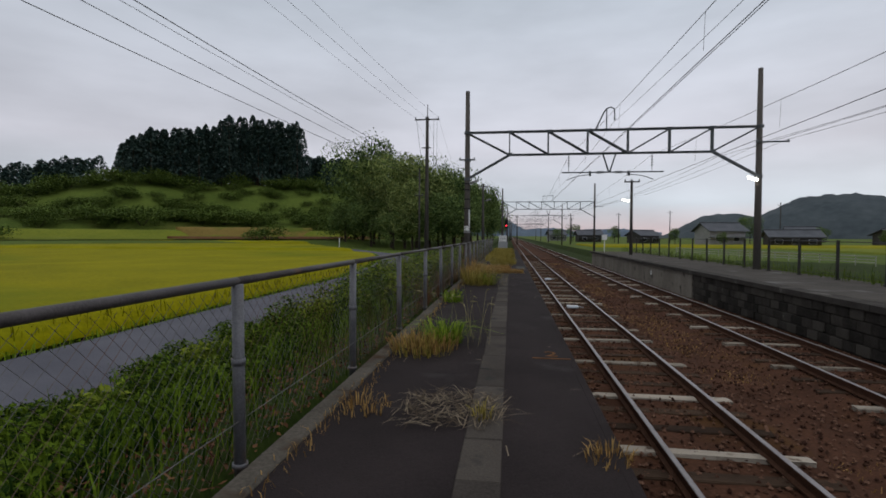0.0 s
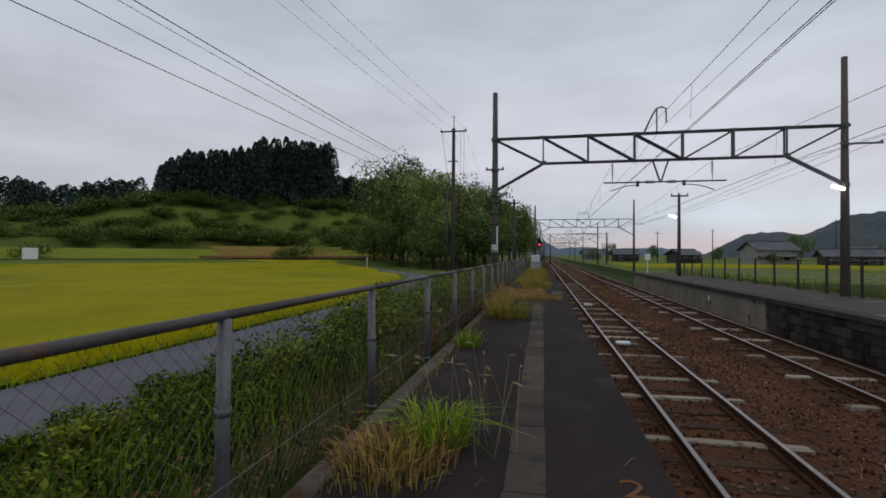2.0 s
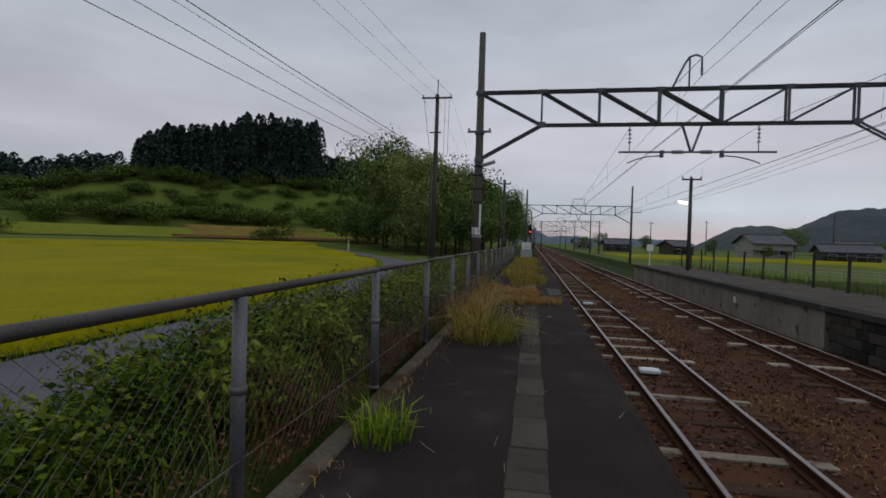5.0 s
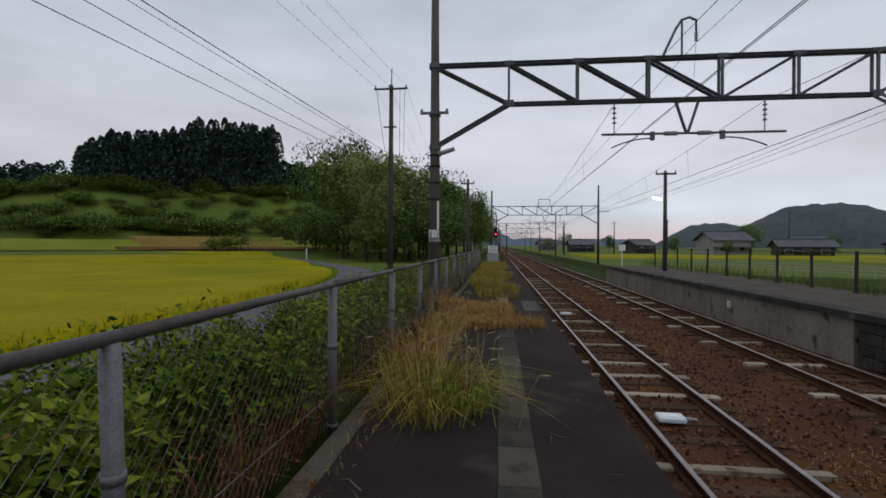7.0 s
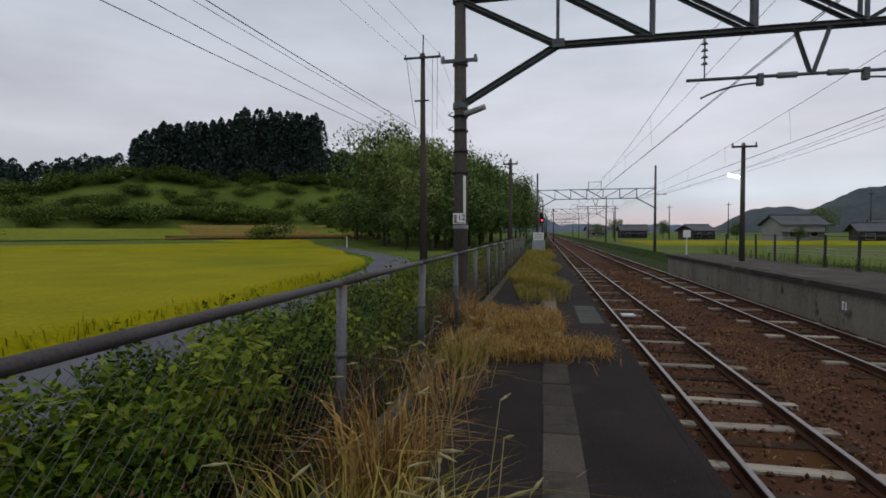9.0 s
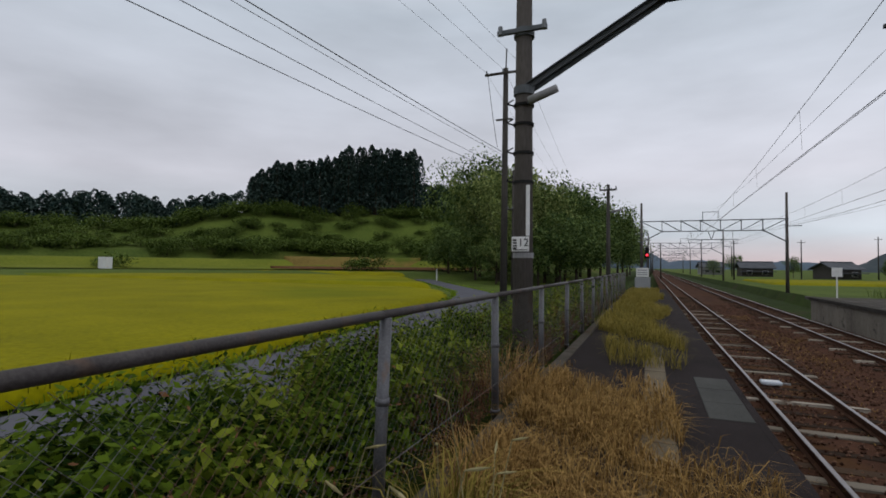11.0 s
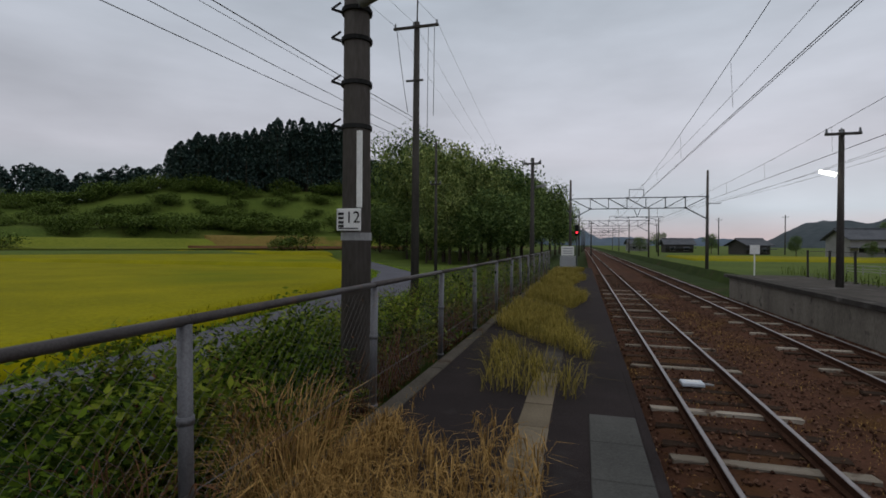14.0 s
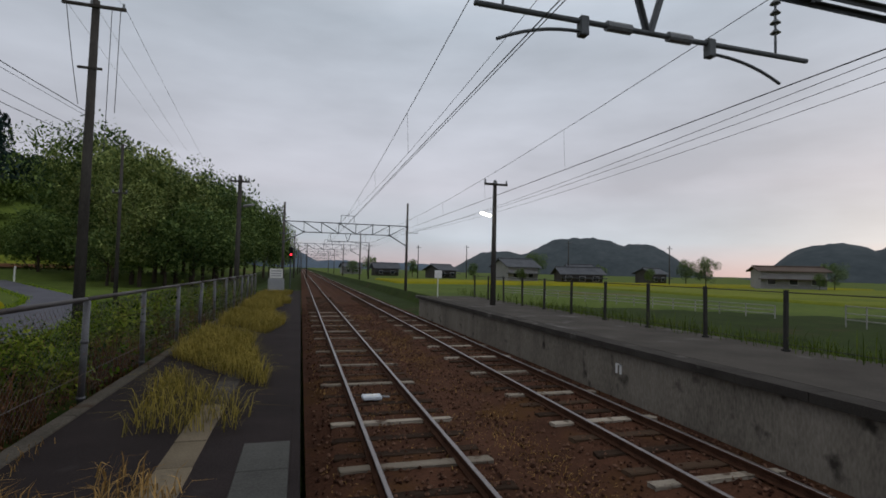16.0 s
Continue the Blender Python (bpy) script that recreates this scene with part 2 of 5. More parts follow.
M_BLACK = mat("black_paint", (0.012, 0.012, 0.012), (0.03, 0.03, 0.03), 3.0, 40, 0.7, 0.1)
M_GREYBOX = mat("grey_cabinet", (0.20, 0.21, 0.22), (0.30, 0.31, 0.32), 2.0, 40, 0.6, 0.1)
M_WIRE = mat("dark_wire", (0.020, 0.020, 0.022), (0.045, 0.045, 0.048), 2.0, 20, 0.6, 0.0)
M_PORCELAIN = mat("grey_porcelain", (0.10, 0.11, 0.12), (0.20, 0.21, 0.22), 5.0, 40, 0.35, 0.0)
M_LAMPGREY = mat("lamp_housing", (0.16, 0.16, 0.165), (0.28, 0.28, 0.285), 4.0, 50, 0.6, 0.1)
M_LIT = mat("lit_lamp", (1.0, 0.93, 0.80), (1.0, 0.95, 0.84), 1.0, 5.0, 0.5, 0.0, emit=6.0)
M_RED = mat("red_signal_light", (1.0, 0.02, 0.04), (1.0, 0.04, 0.06), 1.0, 5.0, 0.5, 0.0, emit=2.5)
M_ROOF = mat("grey_roof_tiles", (0.055, 0.060, 0.070), (0.12, 0.125, 0.14), 0.6, 6, 0.7, 0.5)
M_ROOFBROWN = mat("brown_roof", (0.075, 0.055, 0.045), (0.13, 0.10, 0.085), 0.6, 6, 0.8, 0.5)
M_WALL = mat("house_plaster", (0.22, 0.215, 0.21), (0.36, 0.35, 0.34), 0.5, 8, 0.9, 0.2)
M_WALLDARK = mat("dark_board_wall", (0.05, 0.045, 0.042), (0.10, 0.092, 0.085), 0.5, 8, 0.9, 0.3)
M_GLASS = mat("dark_window_glass", (0.02, 0.022, 0.026), (0.05, 0.055, 0.06), 0.5, 3, 0.15, 0.0)
M_ORANGE = mat("faded_orange_paint", (0.09, 0.045, 0.02), (0.17, 0.085, 0.04), 5, 70, 0.95, 0.3)


# ---- mesh helpers ----
def mesh_ob(name, verts, faces, material, parent=None, smooth=False):
    me = bpy.data.meshes.new(name)
    me.from_pydata([tuple(v) for v in verts], [], [tuple(f) for f in faces])
    me.materials.append(material)
    if smooth:
        me.polygons.foreach_set("use_smooth", [True] * len(me.polygons))
    ob = new(name, me)
    ob.parent = parent
    return ob


def part(name, bm, material, parent=None, label="", smooth=False):
    me = bpy.data.meshes.new(name)
    bm.to_mesh(me)
    bm.free()
    for m in material if isinstance(material, (list, tuple)) else [material]:
        me.materials.append(m)
    if smooth:
        me.polygons.foreach_set("use_smooth", [True] * len(me.polygons))
    ob = new(name, me)
    ob.parent = parent
    if label:
        ob["label"] = label
    return ob


def empty(name, x=0, y=0, z=0):
    e = new(name)
    e.empty_display_size = 0.2
    e.location = (x, y, z)
    return e


def box(bm, x0, x1, y0, y1, z0, z1, bevel=0.0):
    g = bmesh.ops.create_cube(bm, size=1.0, matrix=Matrix.LocRotScale(((x0 + x1) / 2, (y0 + y1) / 2, (z0 + z1) / 2), None, (x1 - x0, y1 - y0, z1 - z0)))
    if bevel:
        edges = {e for v in g["verts"] for e in v.link_edges}
        bmesh.ops.bevel(bm, geom=list(edges), offset=bevel, segments=1, affect="EDGES")
    return bm


def axis_frame(p, q):
    d = Vector(q) - Vector(p)
    return Matrix.Translation((Vector(p) + Vector(q)) / 2) @ d.to_track_quat("Z", "Y").to_matrix().to_4x4(), d.length


def bar(bm, p, q, w, h):
    m, n = axis_frame(p, q)
    bmesh.ops.create_cube(bm, size=1.0, matrix=m @ Matrix.Diagonal((w, h, n, 1)))
    return bm


def angle_iron(bm, p, q, w, t=0.012):
    """An L-section bar from p to q."""
    m, n = axis_frame(p, q)
    bmesh.ops.create_cube(bm, size=1.0, matrix=m @ Matrix.Translation((0, w / 2, 0)) @ Matrix.Diagonal((w, t, n, 1)))
    bmesh.ops.create_cube(bm, size=1.0, matrix=m @ Matrix.Translation((w / 2, 0, 0)) @ Matrix.Diagonal((t, w, n, 1)))
    return bm


def tube(bm, p, q, r1, r2=None, n=10):
    m, length = axis_frame(p, q)
    bmesh.ops.create_cone(bm, cap_ends=True, segments=n, radius1=r1, radius2=r1 if r2 is None else r2, depth=length, matrix=m)
    return bm


def line_mesh(name, pts, r, material, parent=None, n=5):
    """A round wire or pipe along points, as a mesh."""
    pts = [Vector(p) for p in pts]
    verts, faces = [], []
    for i, p in enumerate(pts):
        d = (pts[min(i + 1, len(pts) - 1)] - pts[max(i - 1, 0)]).normalized()
        side = d.cross(Vector((0, 0, 1)))
        side = side.normalized() if side.length > 1e-4 else Vector((1, 0, 0))
        up = side.cross(d)
        for k in range(n):
            a = 2 * math.pi * k / n
            verts.append(p + r * (math.cos(a) * side + math.sin(a) * up))
    for i in range(len(pts) - 1):
        for k in range(n):
            a, b = i * n + k, i * n + (k + 1) % n
            faces.append((a, b, b + n, a + n))
    return mesh_ob(name, verts, faces, material, parent, True)


def sagged(p, q, sag, n=16):
    p, q = Vector(p), Vector(q)
    return [p.lerp(q, i / n) - Vector((0, 0, sag * 4 * (i / n) * (1 - i / n))) for i in range(n + 1)]


RNG = np.random.default_rng(7)


def leaf_mesh(name, centres, size, material, parent=None, long=1.8, droop=0.3, spread=1.0):
    """Many small folded leaves (two triangles each) at the given places, turned at random."""
    c = np.asarray(centres, float)
    n = len(c)
    az, tilt = RNG.uniform(0, 2 * np.pi, n), RNG.normal(-droop, 0.5 * spread, n)
    d = np.stack([np.cos(az) * np.cos(tilt), np.sin(az) * np.cos(tilt), np.sin(tilt)], 1)
    s = np.stack([-np.sin(az), np.cos(az), RNG.normal(0, 0.4, n)], 1)
    k = (size * RNG.uniform(0.5, 1.3, n))[:, None]
    a, b = c - d * k * long / 2, c + d * k * long / 2
    l, r = c + s * k / 2, c - s * k / 2
    v = np.stack([a, l, b, r], 1).reshape(-1, 3)
    i = np.arange(n) * 4
    f = np.concatenate([np.stack([i, i + 1, i + 2], 1), np.stack([i, i + 2, i + 3], 1)])
    return mesh_ob(name, v.tolist(), f.tolist(), material, parent)


def blade_mesh(name, roots, height, width, material, parent=None, lean=0.5, flat=False, heart=None):
    """Grass blades: tapered, bent strips that rise from their roots."""
    p = np.asarray(roots, float)
    n = len(p)
    az = RNG.uniform(0, 2 * np.pi, n)
    if heart is not None:
        az = np.arctan2(p[:, 1] - heart[1], p[:, 0] - heart[0]) + RNG.normal(0, 0.7, n)
    h = (height * RNG.uniform(0.45, 1.2, n))[:, None]
    w = (width * RNG.uniform(0.6, 1.3, n))[:, None]
    d = np.stack([np.cos(az), np.sin(az), 0 * az], 1)
    s = np.stack([-np.sin(az), np.cos(az), 0 * az], 1)
    bend = (lean * RNG.uniform(0.2, 1.3, n))[:, None]
    up = np.array([0, 0, 1.0])
    if flat:
        mid, tip = p + d * h * 0.5 + up * RNG.uniform(0.0, 0.05, n)[:, None], p + d * h + up * RNG.uniform(0.0, 0.04, n)[:, None]
    else:
        mid, tip = p + up * h * 0.6 + d * h * bend * 0.3, p + up * h * (1 - 0.35 * bend) + d * h * bend
    v = np.stack([p - s * w / 2, p + s * w / 2, mid + s * w * 0.45, mid - s * w * 0.45, tip], 1).reshape(-1, 3)
    i = np.arange(n) * 5
    f = [*np.stack([i, i + 1, i + 2, i + 3], 1).tolist(), *np.stack([i + 3, i + 2, i + 4], 1).tolist()]
    return mesh_ob(name, v.tolist(), f, material, parent)


def patch(n, x0, x1, y0, y1, z):
    return np.stack([RNG.uniform(x0, x1, n), RNG.uniform(y0, y1, n), np.full(n, z)], 1)


def clump(n, x, y, z, r):
    a, q = RNG.uniform(0, 2 * np.pi, n), r * np.sqrt(RNG.uniform(0, 1, n))
    return np.stack([x + q * np.cos(a), y + q * np.sin(a), np.full(n, z)], 1)


# ---- the lie of the land ----
PLAT = 0.90          # platform top above the rail heads
ROAD_X = ((-40, -9.7), (25, -9.9), (34, -11.0), (42, -12.4), (50, -14.7), (55, -16.7), (64.5, -22.5), (90, -38.0), (130, -62.0))


def road_edge(y):
    return float(np.interp(y, [p[0] for p in ROAD_X], [p[1] for p in ROAD_X]))


def step(a, b, v):
    t = min(max((v - a) / (b - a), 0.0), 1.0)
    return t * t * (3 - 2 * t)


def far(x, y):
    """Spreads the plan of the distance: bearings seen from the platform widen by a fifth."""
    a, d = 1.2 * math.atan2(x + 1.2, y - 10) + radians(1.6), 1.07 * math.hypot(x + 1.2, y - 10)
    return -1.6 + d * math.sin(a), 13.5 + d * math.cos(a)


def land(x, y):
    """Height of the ground."""
    if x > 9.9:
        z = 0.15
    elif x > -3.35:
        z = -0.62
    elif x > -6.8:
        z = 0.12 + 0.66 * (1 - step(3.5, 6.2, -x))
    else:
        z = 0.12
    d, az = math.hypot(x + 1.6, y - 13.5) / 1.07, (math.degrees(math.atan2(x + 1.6, y - 13.5)) - 1.6) / 1.2
    if -80 < az < -3 and d > 60:
        side = step(-84, -66, az) * (1 - step(-14, -3, az))
        lump = 1.2 * noise.noise((x * 0.03, y * 0.03, 2.0)) + 0.5 * noise.noise((x * 0.11, y * 0.11, 5.0))
        z += side * (1.0 * step(72, 84, d) + 1.8 * step(104, 110, d) + 2.5 * step(117, 121, d) + (6.5 + 6.5 * step(-45, -37, az)) * step(124, 160, d) + 5 * step(160, 230, d) + lump * step(108, 140, d))
    return z


def spaced(lo, hi, inner_lo, inner_hi, fine, grow):
    out, v, s = [], inner_lo, fine
    while v <= inner_hi:
        out.append(v)
        v += fine
    while v < hi:
        out.append(v)
        s *= grow
        v += s
    out.append(hi)
    v, s, low = inner_lo, fine, []
    while v > lo:
        s *= grow
        v -= s
        low.append(max(v, lo))
    return sorted(set(low + out))


gx, gy = spaced(-3500, 3500, -16, 12, 0.5, 1.06), spaced(-3500, 4500, -10, 60, 1.5, 1.05)
ground = mesh_ob("ground", [(x, y, land(x, y)) for y in gy for x in gx],
                 [(j * len(gx) + i, j * len(gx) + i + 1, (j + 1) * len(gx) + i + 1, (j + 1) * len(gx) + i) for j in range(len(gy) - 1) for i in range(len(gx) - 1)], M_EARTH, None, True)
ground.data.materials.append(M_TERRACE)
for p in ground.data.polygons:
    c = p.center
    d = math.hypot(c.x, c.y - 8)
    if (c.x < -12 or c.x > 10) and d > 45:
        p.material_index = 1
tagged(ground, "weedy ground that rises to grassy terraces", "ground", kind="structure")


def polar(az, d):
    return far(d * math.sin(radians(az)), 8 + d * math.cos(radians(az)))


def slope_sheet(name, az0, az1, d0, d1, material, label, lift):
    """A sheet of turf or earth laid on the slope between two bearings and two distances, with a wandering edge."""
    v, f, n, m = [], [], 90, 14
    for i in range(n + 1):
        az = az0 + (az1 - az0) * i / n
        fade = min(1.0, 12 * i / n, 12 * (n - i) / n)
        a = (d0 + d1) / 2 - (d1 - d0) / 2 * fade * (1 + 0.25 * noise.noise((az * 0.5, 1, d0)))
        b = (d0 + d1) / 2 + (d1 - d0) / 2 * fade * (1 + 0.25 * noise.noise((az * 0.5, 7, d0)))
        for k in range(m + 1):
            d = a + (b - a) * k / m
            x, y = polar(az, d)
            v.append((x, y, land(x, y) + lift * math.sin(math.pi * min(max(k / m, 0.12), 0.88))))
    for i in range(n):
        for k in range(m):
            q = i * (m + 1) + k
            f.append((q, q + 1, q + m + 2, q + m + 1))
    return tagged(mesh_ob(name, v, f, material, None, True), label, "terrace", kind="structure")


slope_sheet("terrace_turf", -58, -15, 99, 119, M_LIGHTGRASS, "light green turf of the lower terrace", 0.45)
slope_sheet("terrace_dry_bank", -34, -22, 107, 118, M_DRYBANK, "dry yellow-brown bank on the terrace", 1.1)
slope_sheet("terrace_ridge", -35, -15, 99.5, 103, M_LITTER, "dark brown earth ridge at the field's end", 0.80)


def strip(name, left, right, ys, z, material, thick=0.1):
    """A raised sheet between two edges given as functions of y."""
    v, f = [], []
    for y in ys:
        v += [(left(y), y, z), (right(y), y, z), (left(y), y, z - thick), (right(y), y, z - thick)]
    for i in range(len(ys) - 1):
        a = 4 * i
        f += [(a, a + 1, a + 5, a + 4), (a + 2, a, a + 4, a + 6), (a + 1, a + 3, a + 7, a + 5)]
    f += [(0, 2, 3, 1), (a + 4, a + 5, a + 7, a + 6)]
    return mesh_ob(name, v, f, material)


road_ys = [-40, -20, 0, 8, 16, 25, 30, 34, 38, 42, 46, 50, 52.5, 55, 58, 61, 64.5, 70, 78, 85, 92]
tagged(strip("road", road_edge, lambda y: road_edge(y) + 3.0, road_ys, 0.20, M_ROAD, 0.25), "narrow grey paved farm lane", "road", kind="structure")


def paddy(name, x_far, ys, z, label, edge, material=M_RICE):
    """A field of rice: an uneven top with a raised edge."""
    v, f = [], []
    cols = 60
    for y in ys:
        xr = edge(y)
        for i in range(cols + 1):
            q = (i / cols) ** 2.2
            x = xr + (x_far - xr) * q
            rim = min(1.0, (xr - x) * math.copysign(1, xr - x_far) / 0.5, (y - ys[0]) / 0.6, (ys[-1] - y) / 0.6)
            v.append((x, y, z - 0.45 + 0.45 * max(rim, 0) ** 0.5 + 0.04 * noise.noise((x * 1.3, y * 1.3, 0)) + 0.03 * noise.noise((x * 4, y * 4, 3))))
    for j in range(len(ys) - 1):
        for i in range(cols):
            a = j * (cols + 1) + i
            f.append((a, a + 1, a + cols + 2, a + cols + 1))
    return tagged(mesh_ob(name, v, f, material, None, True), label, "rice field", "rice fields", "stuff")


def field_edge(y):
    return road_edge(y) - 0.35 - 3.5 * step(46, 53, y) ** 2


paddy("rice_field", -160, [-40 + 0.6 * i for i in range(int(93 / 0.6))] + [53.4], 0.62, "ripe yellow rice field beside the lane", field_edge)
paddy("rice_field", -190, [54.2 + 0.85 * i for i in range(34)], 0.80, "ripe yellow rice field behind a dark ridge", lambda y: road_edge(y) - 2.2)
paddy("rice_field", -210, [84.0 + 1.07 * i for i in range(24)], 1.12, "far ripe rice field below the terraces", lambda y: road_edge(y) - 1.6)

# ---- track bed and tracks ----
bed_ys = [-30 + 2 * i for i in range(66)] + [130, 180, 260, 400, 700]
v, f = [], []
for y in bed_ys:
    xr = 5.7
    xs = [-0.85 + (xr + 0.85) * i / 40 for i in range(41)]
    for x in xs:
        near_rail = min(abs(x - 0.57), abs(x - 4.2))
        v.append((x, y, -0.17 - 0.10 * step(0.9, 1.4, near_rail) + 0.025 * noise.noise((x * 2.3, y * 2.3, 0))))
for j in range(len(bed_ys) - 1):
    for i in range(40):
        a = j * 41 + i
        f.append((a, a + 1, a + 42, a + 41))
tagged(mesh_ob("ballast_bed", v, f, M_BALLAST, None, True), "rust-brown ballast bed under the tracks", "ballast", kind="structure")

stone_v, stone_f = [], []
ico = [(0, 0, 1), (0.9, 0, 0.2), (0.28, 0.85, 0.2), (-0.72, 0.53, 0.2), (-0.72, -0.53, 0.2), (0.28, -0.85, 0.2), (0, 0, -0.6)]
icof = [(0, 1, 2), (0, 2, 3), (0, 3, 4), (0, 4, 5), (0, 5, 1), (6, 2, 1), (6, 3, 2), (6, 4, 3), (6, 5, 4), (6, 1, 5)]
for i in range(26000):
    y = 1 + 56 * RNG.random() ** 1.25
    x = RNG.uniform(-0.74, 5.65)
    r = 0.012 + 0.024 * RNG.random()
    near_rail = min(abs(x - 0.57), abs(x - 4.2))
    z = -0.165 - 0.10 * step(0.9, 1.4, near_rail) + r * 0.3
    a = RNG.uniform(0, 6.28)
    ca, sa = math.cos(a), math.sin(a)
    b = len(stone_v)
    for px, py, pz in ico:
        k = r * RNG.uniform(0.75, 1.35)
        stone_v.append((x + k * (px * ca - py * sa), y + k * (px * sa + py * ca), z + k * pz))
    stone_f += [tuple(b + q for q in t) for t in icof]
tagged(mesh_ob("ballast_stones", stone_v, stone_f, M_STONES), "loose rust-brown ballast stones between the rails", "ballast", kind="stuff")

RAIL_PROFILE = ((-0.058, -0.142), (0.058, -0.142), (0.058, -0.128), (0.010, -0.112), (0.008, -0.045), (0.031, -0.036), (0.031, -0.006), (0.024, 0.0), (-0.024, 0.0), (-0.031, -0.006), (-0.031, -0.036), (-0.008, -0.045), (-0.010, -0.112), (-0.058, -0.128))


def rail(x_of, group):
    ys = [-30, -10, 0, 10, 20, 30, 40, 55, 80, 120, 200, 320, 600]
    n = len(RAIL_PROFILE)
    v = [(x_of(y) + px, y, pz) for y in ys for px, pz in RAIL_PROFILE]
    f = [(i * n + k, i * n + (k + 1) % n, (i + 1) * n + (k + 1) % n, (i + 1) * n + k) for i in range(len(ys) - 1) for k in range(n)]
    ob = mesh_ob("rail", v, f, M_RAILSIDE)
    ob.data.materials.append(M_RAILTOP)
    for i, p in enumerate(ob.data.polygons):
        if i % n in (6, 7, 8):
            p.material_index = 1
    return tagged(ob, "rusty steel rail with a polished running surface", "rail", group)


rail(lambda y: 0.0, "rails of the near track")
rail(lambda y: 1.132, "rails of the near track")
rail(lambda y: 3.634, "rails of the far track")
rail(lambda y: 4.766, "rails of the far track")


def sleeper_mesh(name, material, w=0.2, length=2.05):
    bm = bmesh.new()
    box(bm, -length / 2, length / 2, -w / 2, w / 2, -0.10, 0.0, 0.012)
    for e in bm.verts:
        e.co += Vector((RNG.normal(0, 0.012), RNG.normal(0, 0.006), RNG.normal(0, 0.003)))
    me = bpy.data.meshes.new(name)
    bm.to_mesh(me)
    bm.free()
    me.materials.append(material)
    return me


dark_meshes = [sleeper_mesh("sleeper", M_SLEEPER) for _ in range(3)]
pale_meshes = [sleeper_mesh("pale_sleeper", M_PALE, 0.17) for _ in range(3)]
PALE_NEAR = (0.8, 2.8, 4.8, 6.8, 8.8, 10.85, 12.95, 14.3, 16.6, 19.4, 20.6, 21.6, 23.55, 25.55, 27.45, 30.3, 32.5, 34.8, 37.65, 39.7, 41.8, 44.0, 46.2, 48.4)
PALE_FAR = (0.3, 2.4, 4.5, 6.6, 8.7, 11.0, 13.0, 15.1, 17.2, 19.7, 21.9, 24.3, 26.8, 28.75, 31.0, 33.2, 35.4, 37.5, 39.6, 41.7, 43.8, 46.0)
for centre, pale_y, group in ((0.566, PALE_NEAR, "sleepers of the near track"), (4.2, PALE_FAR, "sleepers of the far track")):
    for y in pale_y:
        ob = new("sleeper", pale_meshes[int(RNG.integers(3))])
        ob.location = (centre + RNG.normal(0, 0.02), y, -0.128)
        ob.rotation_euler = (0, 0, RNG.normal(0, 0.012))
        tagged(ob, "pale weathered sleeper under the rails", "sleeper", group)
    y = -1.0
    while y < 64:
        if min(abs(y - q) for q in pale_y) > 0.3:
            ob = new("sleeper", dark_meshes[int(RNG.integers(3))])
            ob.location = (centre + RNG.normal(0, 0.02), y, -0.150 + RNG.normal(0, 0.006))
            tagged(ob, "dark brown sleeper half sunk in ballast", "sleeper", group)
        y += 0.66


def track_box(x, y, turn):
    base = empty("track_box", x, y, -0.13)
    base.rotation_euler = (0, 0, radians(turn))
    part("housing", box(bmesh.new(), -0.22, 0.22, -0.15, 0.15, 0.0, 0.09, 0.02), M_BOXW, base)
    part("lid_panel", box(bmesh.new(), -0.13, 0.13, -0.07, 0.07, 0.09, 0.098, 0.003), M_WHITE, base, "raised pale lid panel")
    bm = bmesh.new()
    tube(bm, (0.22, 0, 0.05), (0.42, 0.04, 0.02), 0.025)
    part("cable_end", bm, M_LAMPGREY, base)
    base.scale = (0.85, 0.85, 0.85)
    return tagged(base, "pale blue-grey signalling box between the rails", "signal box", "track boxes")


track_box(0.42, 18.1, -2)
track_box(0.42, 28.9, 1)


# ---- near platform ----
P_Y0, P_Y1 = -12.0, 52.5
bm = bmesh.new()
box(bm, -3.045, -0.99, P_Y0, P_Y1, PLAT - 0.5, PLAT - 0.004)
tagged(part("platform", bm, M_ASPHALT), "dark worn asphalt platform", "platform", kind="structure")
bm = bmesh.new()
box(bm, -1.03, -0.95, P_Y0, P_Y1, -0.6, PLAT - 0.002, 0.01)
tagged(part("platform_edge", bm, M_ASPHALT), "dark concrete edge of the platform", "platform edge", kind="structure")
bm = bmesh.new()
y = P_Y0
while y < P_Y1:
    box(bm, -3.21, -3.045, y + 0.006, y + 2.44, 0.2, PLAT + 0.02, 0.015)
    y += 2.45
tagged(part("kerb", bm, M_KERB), "stained concrete kerb under the fence", "kerb", kind="structure")

tile_meshes = []
for material in (M_TILE, M_TILE_CLEAN):
    bm = bmesh.new()
    box(bm, -0.128, 0.128, -0.29, 0.29, -0.05, 0.004, 0.006)
    me = bpy.data.meshes.new("paving_tile")
    bm.to_mesh(me)
    bm.free()
    me.materials.append(material)
    tile_meshes.append(me)
paving = empty("paving_strip", -1.85, 10, PLAT)
tagged(paving, "strip of square concrete paving set into the asphalt", "paving", kind="structure")
y = -0.7
while y < 27:
    ob = new("paving_tile", tile_meshes[1 if 19.4 < y < 25 else 0])
    ob.parent = paving
    ob.location = (RNG.normal(0, 0.004), y - 10, 0.002 + RNG.normal(0, 0.0025))
    y += 0.59
bm = bmesh.new()
for i in range(3):
    box(bm, -1.41, -1.035, 21.75 + 0.63 * i, 22.37 + 0.63 * i, PLAT - 0.05, PLAT + 0.006, 0.006)
tagged(part("concrete_patch", bm, M_SLAB), "grey concrete slab set beside the platform edge", "slab", kind="structure")

